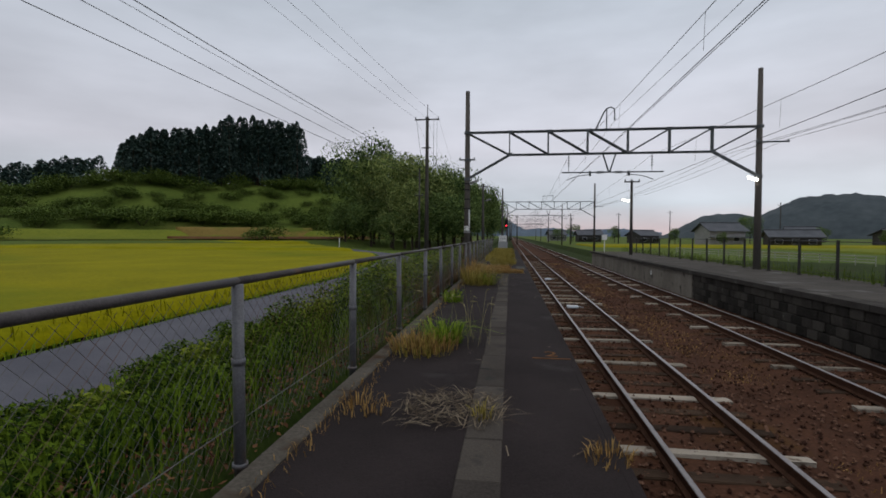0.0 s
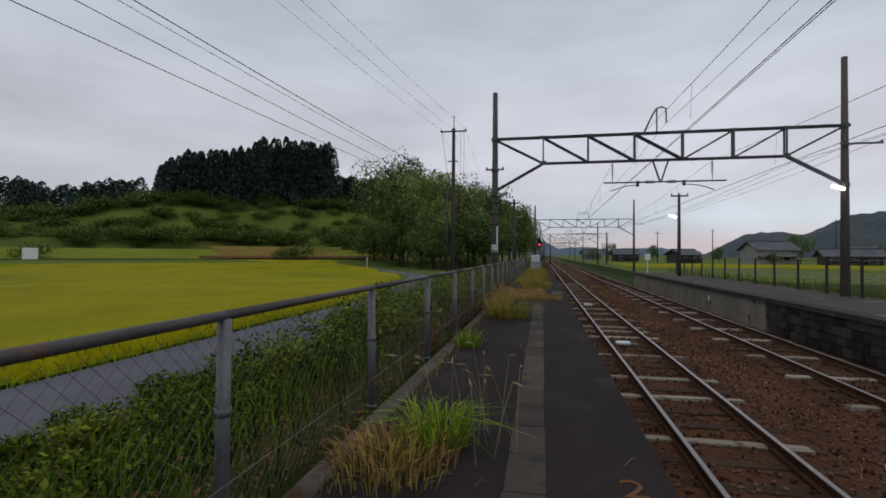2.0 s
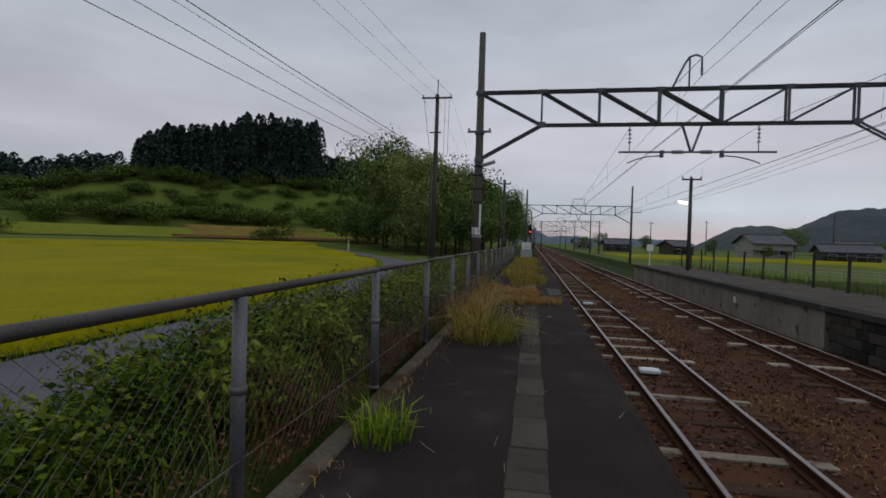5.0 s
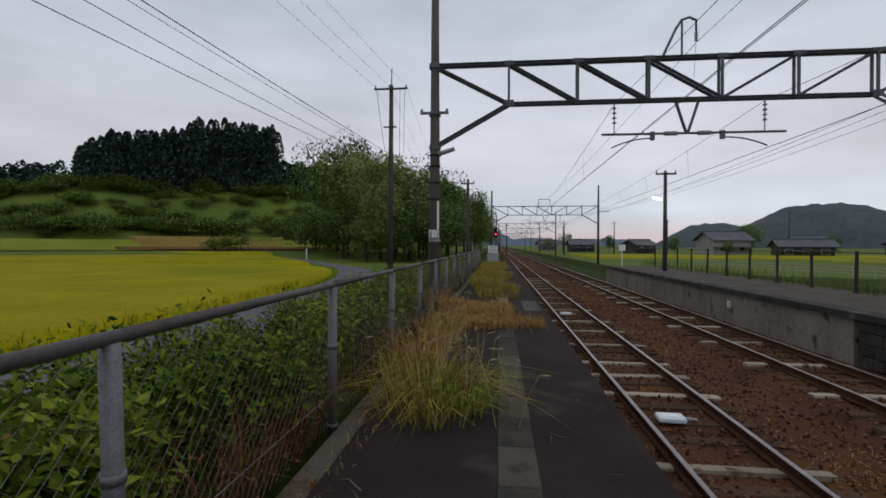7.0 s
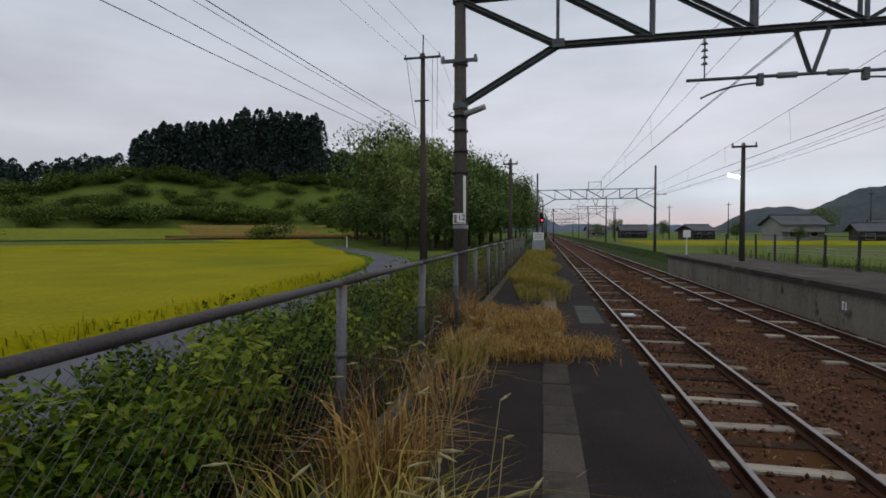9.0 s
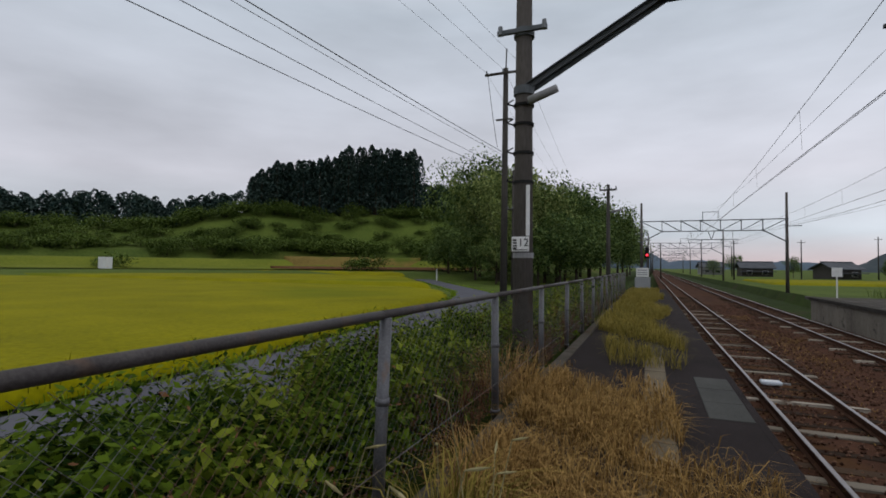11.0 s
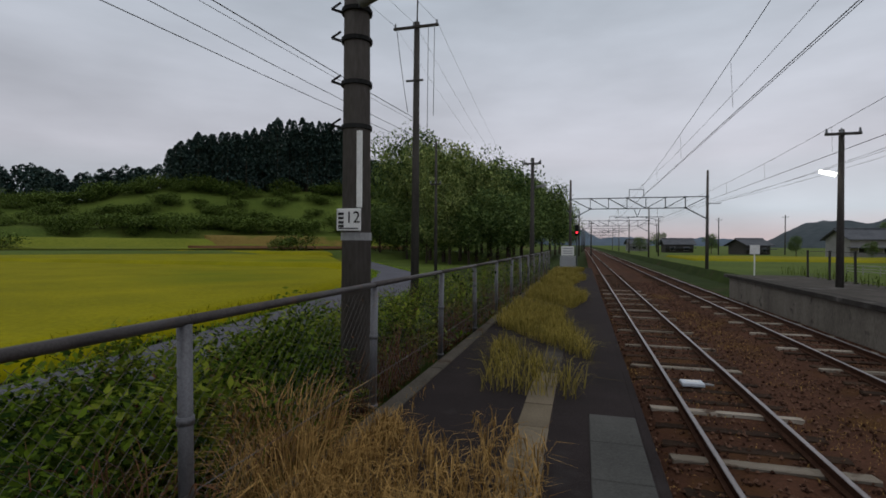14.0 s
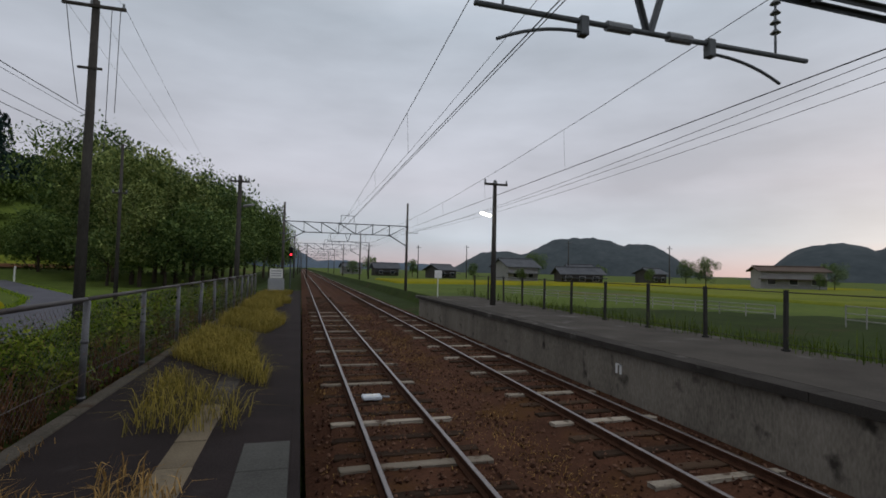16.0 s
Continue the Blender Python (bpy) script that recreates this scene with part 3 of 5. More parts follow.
mark = bpy.data.curves.new("painted_number", "FONT")
mark.body, mark.size, mark.extrude, mark.align_x = "2", 0.34, 0.0015, "CENTER"
mark_ob = new("painted_number", mark)
mark_ob.matrix_world = pose(-1.2, 6.75, PLAT + 0.002, 0, 0, 0)
mark.materials.append(M_ORANGE)
tagged(mark_ob, "faded orange number painted on the asphalt", "painted mark")
bm = bmesh.new()
box(bm, -1.42, -1.0, 6.64, 6.67, PLAT - 0.002, PLAT + 0.003)
tagged(part("painted_line", bm, M_ORANGE), "faded orange line painted on the asphalt", "painted mark")


# ---- chain-link fence ----
BAY, F_Y0, F_N, F_X = 2.172, -0.671, 23, -3.25
fence = empty("chain_link_fence", F_X, F_Y0, PLAT)
tagged(fence, "waist-high chain-link fence with galvanised pipe posts", "fence")
bm = bmesh.new()
tube(bm, (0, 0, -0.1), (0, 0, 1.09), 0.034, n=14)
tube(bm, (0, 0, 0.02), (0, 0, 0.045), 0.045, n=14)
tube(bm, (0, 0, 0.62), (0, 0, 0.66), 0.040, n=14)
post_me = bpy.data.meshes.new("post")
bm.to_mesh(post_me)
bm.free()
post_me.materials.append(M_GALV)
post_me.polygons.foreach_set("use_smooth", [len(p.vertices) == 4 for p in post_me.polygons])
links_v, links_f = [], []


def link(p, q, r=0.0011):
    d = (Vector(q) - Vector(p)).normalized()
    s = Vector((1, 0, 0))
    u = d.cross(s)
    b = len(links_v)
    for e in (Vector(p), Vector(q)):
        for a in (0, 2.094, 4.189):
            links_v.append(tuple(e + r * (math.cos(a) * s + math.sin(a) * u)))
    for k in range(3):
        links_f.append((b + k, b + (k + 1) % 3, b + 3 + (k + 1) % 3, b + 3 + k))


H0, H1, cell = 0.05, 1.06, 0.085
k = -(H1 - H0)
while k < BAY:
    for sgn in (1, -1):
        y0, y1 = max(k, 0.0), min(k + (H1 - H0), BAY)
        if y1 > y0:
            z0, z1 = H0 + (y0 - k), H0 + (y1 - k)
            if sgn < 0:
                y0, y1 = BAY - y0, BAY - y1
            link((0.004 * sgn, y0, z0), (0.004 * sgn, y1, z1))
    k += cell
link((0.03, 0, 0.30), (0.03, BAY, 0.30), 0.003)
panel_me = bpy.data.meshes.new("mesh_panel")
panel_me.from_pydata(links_v, [], links_f)
panel_me.materials.append(M_LINK)
bm = bmesh.new()
tube(bm, (0, 0, 0), (0, BAY, 0), 0.025, n=12)
rail_me = bpy.data.meshes.new("top_rail")
bm.to_mesh(rail_me)
bm.free()
rail_me.materials.append(M_TOPRAIL)
rail_me.polygons.foreach_set("use_smooth", [len(p.vertices) == 4 for p in rail_me.polygons])
for i in range(F_N):
    ob = new("post", post_me)
    ob.parent, ob.location = fence, (RNG.normal(0, 0.01), i * BAY, 0)
    ob.rotation_euler = (RNG.normal(0, 0.02), RNG.normal(0.0, 0.015), 0)
    if i < F_N - 1:
        for nm, me, z in (("top_rail", rail_me, 1.105), ("mesh_panel", panel_me, 0.0)):
            ob = new(nm, me)
            ob.parent, ob.location = fence, (0, i * BAY, z)


# ---- overhead line ----
def insulator(x, y, z0, z1, parent, r=0.055):
    bm = bmesh.new()
    tube(bm, (x, y, z0), (x, y, z1), 0.014, n=6)
    n = 4
    for i in range(n):
        z = z0 + (z1 - z0) * (i + 1) / (n + 1)
        tube(bm, (x, y, z - 0.025), (x, y, z + 0.02), r, r * 0.35, 10)
    return part("insulator", bm, M_PORCELAIN, parent, "ribbed grey insulator", False)


def lamp_arm(parent, x, z, side, lit, y=-0.2):
    """A slim lamp on a short arm at the pole."""
    bm = bmesh.new()
    tube(bm, (x, 0, z), (x + side * 0.16, y, z + 0.03), 0.022, n=8)
    arm = part("lamp_arm", bm, M_STEEL, parent)
    bm = bmesh.new()
    tube(bm, (x + side * 0.12, y * 0.9, z + 0.02), (x + side * 0.52, y * 1.2, z + 0.13), 0.062, 0.055, 12)
    part("lamp_housing", bm, M_LIT if lit else M_LAMPGREY, parent, "glowing lamp tube" if lit else "unlit grey lamp tube", True)
    return arm


def portal(y, plate=False, lamps=False, arms=True):
    """A steel truss across both tracks on two concrete poles, with the gear that holds the wires."""
    p = empty("overhead_line_portal", 0, y, 0)
    xl, xr = -3.60, 8.64
    for x, z0, top in ((xl, 0.3, 8.75), (xr, 0.2, 9.3)):
        bm = bmesh.new()
        tube(bm, (x, 0, z0), (x, 0, top), 0.155, 0.095, 20)
        part("pole", bm, M_POLE, p, "tapered grey concrete pole", True)
    knots = [-1.72, -0.03, 1.66, 3.35, 5.06, 6.78]
    zt, zb = 6.89, 5.87
    for dy in (-0.10, 0.10):
        part("top_chord", angle_iron(bmesh.new(), (xl, dy, zt), (xr, dy, zt), 0.06), M_STEEL, p)
        part("bottom_chord", angle_iron(bmesh.new(), (knots[0], dy, zb), (knots[-1], dy, zb), 0.06), M_STEEL, p)
        for x in knots:
            part("upright", angle_iron(bmesh.new(), (x, dy, zb), (x, dy, zt), 0.05), M_STEEL, p)
        pairs = [(xl, knots[0]), (knots[0], knots[1]), (knots[1], knots[2]), (knots[2], knots[3])]
        for a, b in pairs:
            part("diagonal", angle_iron(bmesh.new(), (a, dy, zt - 0.02), (b, dy, zb), 0.055), M_STEEL, p)
        for a, b in ((knots[3], knots[4]), (knots[4], knots[5]), (knots[5], xr)):
            part("diagonal", angle_iron(bmesh.new(), (a, dy, zb), (b, dy, zt - 0.02), 0.055), M_STEEL, p)
        part("knee_brace", angle_iron(bmesh.new(), (xl, dy, 4.82), (knots[0], dy, zb), 0.07), M_STEEL, p)
        part("knee_brace", angle_iron(bmesh.new(), (xr, dy, 4.80), (knots[-1], dy, zb), 0.07), M_STEEL, p)
    for x in [xl, *knots, xr]:
        bm = bmesh.new()
        box(bm, x - 0.13, x + 0.13, -0.125, -0.112, zt - 0.06, zt + 0.05, 0.005)
        part("gusset_plate", bm, M_STEEL, p)
    for x in (knots[0], knots[-1]):
        part("gusset_plate", box(bmesh.new(), x - 0.12, x + 0.12, -0.125, -0.112, zb - 0.07, zb + 0.09, 0.005), M_STEEL, p)
    for x, zz in ((xl, 6.89), (xl, 4.82), (xr, 6.89), (xr, 4.80), (xl, 5.67)):
        bm = bmesh.new()
        tube(bm, (x, 0, zz - 0.06), (x, 0, zz + 0.06), 0.15, n=18)
        part("clamp_band", bm, M_STEEL, p)
    # crossarms with small insulators
    for x0, x1, zz in ((xl - 0.36, xl + 0.36, 5.67), (xr - 0.2, xr + 1.1, 6.22)):
        part("crossarm", bar(bmesh.new(), (x0, -0.14, zz), (x1, -0.14, zz), 0.06, 0.06), M_STEEL, p)
        for x in (x0 + 0.04, x1 - 0.04):
            bm = bmesh.new()
            tube(bm, (x, -0.14, zz - 0.03), (x, -0.14, zz + 0.10), 0.045, 0.03, 10)
            part("pin_insulator", bm, M_PORCELAIN, p)
    # bracket above the truss
    if arms:
        pts = [(1.98, 0, zt), (2.30, 0, zt + 0.70), (2.44, 0, zt + 0.92), (2.62, 0, zt + 0.98), (2.78, 0, zt + 0.90), (2.78, 0, zt + 0.66)]
        ob = line_mesh("top_bracket", pts, 0.032, M_STEEL, p, 8)
        ob = line_mesh("top_bracket_stay", [(2.45, 0, zt), (2.45, 0, zt + 0.90)], 0.026, M_STEEL, p, 8)
        insulator(2.78, 0, zt + 0.38, zt + 0.68, p, 0.05)
    else:
        for q0, q1 in (((1.85, 0, zt), (1.85, 0, zt + 0.80)), ((3.15, 0, zt), (3.15, 0, zt + 0.80)), ((1.8, 0, zt + 0.80), (3.2, 0, zt + 0.80))):
            part("top_frame", bar(bmesh.new(), q0, q1, 0.05, 0.05), M_STEEL, p)
    # hanging bar with its insulators and the curved arms that steady the wires
    part("hanger", angle_iron(bmesh.new(), (2.30, 0, zb), (2.56, 0, 5.06), 0.05), M_STEEL, p)
    part("hanger", angle_iron(bmesh.new(), (2.86, 0, zb), (2.60, 0, 5.06), 0.05), M_STEEL, p)
    bm = bmesh.new()
    tube(bm, (0.56, 0, 5.06), (4.84, 0, 5.06), 0.030, n=8)
    part("hanging_bar", bm, M_STEEL, p, "", True)
    for x in (2.20, 2.98):
        bm = bmesh.new()
        tube(bm, (x - 0.15, 0, 5.06), (x + 0.15, 0, 5.06), 0.055, n=10)
        part("bar_insulator", bm, M_PORCELAIN, p)
    for x in (0.86, 4.36):
        insulator(x, 0, 5.24, zb - 0.03, p, 0.06)
        part("insulator_link", bar(bmesh.new(), (x, 0, 5.06), (x, 0, 5.26), 0.02, 0.02), M_STEEL, p)
    for x, xe in ((1.77, 0.80), (3.40, 4.42)):
        part("arm_clamp", box(bmesh.new(), x - 0.05, x + 0.05, -0.05, 0.05, 4.90, 5.11, 0.01), M_STEEL, p)
        pts = [(x + (xe - x) * q, 0, 4.95 - 0.22 * q ** 2.2) for q in np.linspace(0, 1, 8)]
        line_mesh("steady_arm", pts, 0.018, M_STEEL, p, 6)
    if lamps:
        lamp_arm(p, xl, 4.60, 1, False, -0.2)
        lamp_arm(p, xr, 4.62, -1, True, -0.2)
    if plate:
        for zz in (3.49, 3.91, 4.33, 4.61):
            bm = bmesh.new()
            tube(bm, (xl, 0, zz - 0.02), (xl, 0, zz + 0.02), 0.150, n=16)
            bar(bm, (xl - 0.13, -0.04, zz), (xl - 0.23, -0.08, zz + 0.03), 0.02, 0.02)
            bar(bm, (xl - 0.23, -0.08, zz + 0.03), (xl - 0.14, -0.06, zz + 0.09), 0.016, 0.016)
            part("step_band", bm, M_BLACK, p, "dark steel band with a step peg")
        bm = bmesh.new()
        box(bm, xl + 0.075, xl + 0.125, -0.165, -0.13, 2.71, 3.43, 0.006)
        part("cable_cover", bm, M_WHITE, p, "white plastic cable cover")
        bm = bmesh.new()
        box(bm, xl - 0.125, xl + 0.125, -0.172, -0.160, 2.49, 2.70, 0.004)
        pl = part("number_plate", bm, M_WHITE, p, "white enamel plate with black lettering")
        txt = bpy.data.curves.new("plate_digits", "FONT")
        txt.body, txt.size, txt.extrude, txt.align_x = "12", 0.155, 0.001, "CENTER"
        txt.materials.append(M_BLACK)
        t_ob = new("plate_digits", txt)
        t_ob.parent = pl
        t_ob.matrix_local = pose(xl + 0.045, -0.174, 2.565, 90, 0, 0)
        bm = bmesh.new()
        for zz in (2.65, 2.61, 2.57, 2.535):
            box(bm, xl - 0.105, xl - 0.05, -0.1755, -0.171, zz - 0.012, zz + 0.012)
        box(bm, xl - 0.10, xl + 0.10, -0.1755, -0.171, 2.507, 2.518)
        part("small_writing", bm, M_BLACK, pl)
        bm = bmesh.new()
        tube(bm, (xl, 0, 2.40), (xl, 0, 2.475), 0.149, n=18)
        part("number_band", bm, M_LAMPGREY, p)
    return p


near_portal = portal(23.6, True, True)
tagged(near_portal, "steel truss portal on two concrete poles over the tracks", "line portal", "overhead line portals")
far_portal = portal(70.2, False, False, False)
far_portal.location.x = 0.9
tagged(far_portal, "steel truss portal over the tracks further along the line", "line portal", "overhead line portals")
for y in (117, 163, 210, 260):
    copy_thing(far_portal, Matrix.Translation((0.9 + 0.01 * (y - 70), y, 0)))


def wire(pts, r, label="dark overhead wire strung along the line"):
    return tagged(line_mesh("overhead_wire", pts, 0.72 * r, M_WIRE, None, 4), label, "wire", "overhead wires")


SPANS = (-23.0, 23.6, 70.2, 117.0, 163.0, 210.0)
for x in (0.86, 4.36):
    top, low, low2 = [], [], []
    for i, (a, b) in enumerate(zip(SPANS, SPANS[1:])):
        off_a, off_b = max(0.0, (a - 24) * 0.018), max(0.0, (b - 24) * 0.018)
        q = sagged((x + off_a, a, 5.80), (x + off_b, b, 5.80), 0.62, 12)
        top += q if i == 0 else q[1:]
        for k, arr in ((0, low), (1, low2)):
            zig = (0.18, -0.18)[i % 2]
            arr += [(x + off_a - zig + 0.07 * k, a, 4.72 + 0.03 * k)]
        for s in range(1, 9):
            w = s / 9
            h0 = Vector((x + off_a, a, 0)).lerp(Vector((x + off_b, b, 0)), w)
            zt_ = 5.80 - 0.62 * 4 * w * (1 - w)
            if i < 3:
                wire([(h0.x, h0.y, zt_), (h0.x + 0.05 * (1 - 2 * w), h0.y, 4.74)], 0.004, "thin dropper between two overhead wires")
    wire(top, 0.009)
    wire(low, 0.011)
    if x < 2:
        wire(low2, 0.009)
for x, z, dx, r in ((2.78, 7.25, 0.0, 0.011), (9.65, 6.30, 0.0, 0.010), (9.0, 6.30, 0.0, 0.010), (7.0, 5.65, 0.0, 0.009)):
    pts = []
    for i, (a, b) in enumerate(zip(SPANS, SPANS[1:])):
        q = sagged((x, a, z), (x, b, z), 0.5, 10)
        pts += q if i == 0 else q[1:]
    wire(pts, r)


# ---- poles beside the line ----
def utility_pole(x, y, z0, top, arm_z, arm, lean=0.0, r=0.13, thing="utility_pole", lamp=None, lit=False):
    p = empty(thing, x, y, z0)
    bm = bmesh.new()
    tube(bm, (0, 0, -0.3), (lean, 0, top - z0), r, r * 0.65, 14)
    part("shaft", bm, M_WOOD, p, "", True)
    k = (arm_z - z0) / (top - z0) * lean
    if arm:
        part("crossarm", bar(bmesh.new(), (k - arm, -0.12, arm_z - z0), (k + arm, -0.12, arm_z - z0), 0.09, 0.09), M_WOOD, p)
        for q in (-0.92, -0.1, 0.92):
            bm = bmesh.new()
            xx = k + q * arm
            tube(bm, (xx, -0.12, arm_z - z0 + 0.03), (xx, -0.12, arm_z - z0 + 0.20), 0.05, 0.028, 10)
            part("pin_insulator", bm, M_PORCELAIN, p)
    if lamp:
        side, lz = lamp
        bm = bmesh.new()
        tube(bm, (0, 0, lz - z0), (side * 0.25, -0.1, lz - z0 + 0.06), 0.022, n=8)
        part("lamp_arm", bm, M_STEEL, p)
        bm = bmesh.new()
        tube(bm, (side * 0.22, -0.1, lz - z0 + 0.05), (side * 0.72, -0.2, lz - z0 + 0.16), 0.075, 0.06, 12)
        part("lamp_housing", bm, M_LIT if lit else M_LAMPGREY, p, "glowing lamp tube" if lit else "unlit lamp tube", True)
    return p


wood = utility_pole(-7.85, 37.8, 0.15, 11.05, 10.82, 0.92, 0.05, 0.17)
bm = bmesh.new()
tube(bm, (0.05, 0, 10.7), (0.08, 0, 11.8), 0.03, n=8)
part("top_rod", bm, M_WOOD, wood)
part("side_bracket", bar(bmesh.new(), (-0.35, -0.1, 8.6), (0.35, -0.1, 8.6), 0.07, 0.07), M_WOOD, wood)
for x0, x1, z1 in ((-0.75, -0.3, 7.4), (0.8, 0.75, 7.2), (0.55, 0.5, 5.9)):
    line_mesh("down_lead", sagged((x0, -0.1, 10.65), (x1, -0.05, z1), 0.15, 8), 0.012, M_WIRE, wood, 4)
tagged(wood, "tall dark utility pole with a crossarm beside the lane", "utility pole", "poles")
tagged(utility_pole(-4.08, 46.0, 0.1, 6.95, 6.64, 0.46, 0.0, 0.14, lamp=(1, 5.35)), "short dark pole with crossarm and unlit lamp", "utility pole", "poles")
tagged(utility_pole(-10.6, 50.0, 0.1, 8.9, 6.2, 0.35, 0.0, 0.11), "thin bare pole behind the lane", "utility pole", "poles")
tagged(utility_pole(7.33, 40.07, 0.88, 6.5, 6.33, 0.55, 0.0, 0.13, "street_lamp_pole", (-1, 4.85), True), "wooden platform pole with a lit lamp", "lamp pole", "poles")
for x, y, h in ((20, 140, 9), (33, 150, 10), (60, 112, 9), (-2.5, 130, 8), (12, 170, 9), (44, 118, 10), (8, 120, 8)):
    tagged(utility_pole(*far(x, y), 0.1, h, h - 0.6, 0.7, 0.0, 0.15), "far thin utility pole", "utility pole", "far poles")

for q in (-0.75, -0.05, 0.7):
    wire(sagged((-7.82 + 1.2 * q, 37.8, 11.0), (-11.4 + q, -8, 10.9), 0.5), 0.010, "thin power line beside the lane")
    wire(sagged((-7.82 + 1.2 * q, 37.8, 11.0), (-11 + q, 88, 11.2), 0.5), 0.008, "thin power line beside the lane")
for (x1, z1), z0, r in (((-11.1, 6.7), 6.34, 0.013), ((-11.1, 7.4), 6.6, 0.013), ((-11.0, 7.9), 7.29, 0.019), ((-11.1, 7.75), 7.15, 0.010)):
    wire(sagged((-7.85, 37.8, z0), (x1, -7, z1), 0.35), r, "sagging telephone cable beside the lane")


# ---- cabinet with a sign, signal ----
cab = empty("relay_cabinet", -2.35, 50.0, PLAT)
part("body", box(bmesh.new(), -0.45, 0.45, -0.3, 0.3, 0.0, 0.80, 0.02), M_GREYBOX, cab)
part("door", box(bmesh.new(), -0.40, 0.40, -0.325, -0.30, 0.06, 0.74, 0.01), M_GREYBOX, cab)
sg = part("sign_board", box(bmesh.new(), -0.36, 0.36, -0.345, -0.32, 0.84, 1.38, 0.006), M_WHITE, cab, "white notice board")
bm = bmesh.new()
for zz in (1.25, 1.10, 0.97):
    box(bm, -0.28, 0.28, -0.352, -0.343, zz - 0.03, zz + 0.03)
part("small_writing", bm, M_GREYBOX, sg)
for x in (-0.3, 0.3):
    part("sign_leg", bar(bmesh.new(), (x, -0.31, 0.7), (x, -0.31, 0.9), 0.04, 0.03), M_GREYBOX, cab)
tagged(cab, "grey relay cabinet with a white notice at the platform end", "cabinet")
sig = empty("railway_signal", -2.3, 88, 0)
bm = bmesh.new()
tube(bm, (0, 0, -0.5), (0, 0, 5.2), 0.08, n=10)
part("mast", bm, M_STEEL, sig)
part("signal_head", box(bmesh.new(), -0.25, 0.25, -0.15, 0.15, 3.6, 5.0, 0.05), M_BLACK, sig)
bm = bmesh.new()
tube(bm, (0, -0.22, 4.0), (0, -0.15, 4.0), 0.14, n=16)
part("red_lens", bm, M_RED, sig, "glowing red signal lens")
tagged(sig, "railway signal showing red beside the track", "signal")


# ---- far platform ----
def p2(y, off):
    return 5.66 + off


ys2 = [-25 + 2.5 * i for i in range(30)]
tagged(strip("platform_far_side", lambda y: p2(y, 0.385), lambda y: p2(y, 3.6), ys2, 0.90, M_PLAT2, 1.2), "worn grey disused platform", "platform", kind="structure")
tagged(strip("platform_wall_far_side", lambda y: p2(y, 0.06), lambda y: p2(y, 0.32), [22.6 + 2.5 * i for i in range(11)], 0.78, M_CONC, 1.3), "stained concrete platform wall", "platform wall", kind="structure")
bm = bmesh.new()
yy = -25.0
while yy < 47.5:
    m = Matrix.Translation((p2(yy, 0.16), yy + 0.6, 0.826))
    bmesh.ops.create_cube(bm, size=1.0, matrix=m @ Matrix.Diagonal((0.44, 1.188, 0.14, 1)))
    yy += 1.2
tagged(part("coping_far_side", bm, M_COPING), "dark stone coping of the far platform", "coping", kind="structure")
wall2 = empty("block_wall_far_side", p2(0, 0), 0, 0)
tagged(wall2, "old stone block wall of the far platform with white stains", "platform wall", kind="structure")
bm = bmesh.new()
for x in (0,):
    box(bm, 0.10, 0.34, -25, 22.5, -0.5, 0.78)
bk = part("wall_backing", bm, M_COPING, wall2)
bm = bmesh.new()
box(bm, -0.06, 0.06, -0.218, 0.218, -0.118, 0.118, 0.015)
block_me = bpy.data.meshes.new("stone_block")
bm.to_mesh(block_me)
bm.free()
block_me.materials.append(M_BLOCK)
for row in range(4):
    yy = 1.0 + (row % 2) * 0.22
    while yy < 22.3:
        ob = new("stone_block", block_me)
        ob.parent = wall2
        ob.location = (0.075 + RNG.normal(0, 0.008), yy, 0.63 - 0.25 * row)
        ob.rotation_euler = (0, RNG.normal(0, 0.02), RNG.normal(0, 0.015))
        yy += 0.45

bm = bmesh.new()
for y0 in (28.42, 28.56):
    box(bm, 5.708, 5.718, y0, y0 + 0.07, 0.26, 0.48, 0.003)
box(bm, 5.708, 5.718, 28.42, 28.56, 0.44, 0.48, 0.003)
tagged(part("distance_mark", bm, M_WHITE), "small white painted mark on the platform wall", "painted mark")

fence2 = empty("platform_fence", 0, 0, 0.90)
tagged(fence2, "dark steel post-and-rail fence along the far platform", "fence")
bm = bmesh.new()
bar(bm, (0, 0, -0.1), (0, 0, 1.27), 0.07, 0.07)
bar(bm, (0, 0, -0.02), (0, 0, 0.04), 0.12, 0.12)
me2 = bpy.data.meshes.new("post")
bm.to_mesh(me2)
bm.free()
me2.materials.append(M_DARKFENCE)
FP = [-5.1 + 2.15 * i for i in range(25)]
for i, yy in enumerate(FP):
    ob = new("post", me2)
    ob.parent, ob.location = fence2, (8.75, yy, 0)
    ob.rotation_euler = (RNG.normal(0, 0.01), RNG.normal(0, 0.015), 0)
    if i:
        for zz in (1.22, 0.15):
            line_mesh("fence_wire", [(8.75, FP[i - 1], zz), (8.75, yy, zz)], 0.012 if zz > 1 else 0.007, M_DARKFENCE, fence2, 4)
bm = bmesh.new()
bar(bm, (0, 0, 0), (0, 0, 1.5), 0.05, 0.05)
box(bm, -0.22, 0.22, -0.04, -0.025, 1.05, 1.5, 0.005)
s2 = part("platform_end_sign", bm, M_WHITE)
s2.location = (p2(47, 1.0), 47.0, 0.90)
tagged(s2, "small white sign at the far platform's end", "sign")


# ---- right-hand fields, lane rails and houses ----
paddy("rice_field", 125, [-20 + 1.2 * i for i in range(95)], 0.42, "yellow-green rice field behind the far platform", lambda y: 44.0 - 0.02 * y, M_LIGHTGRASS)
paddy("rice_field", 120, [98 + 1.5 * i for i in range(20)], 0.45, "far yellow-green rice field before the houses", lambda y: 14.0)


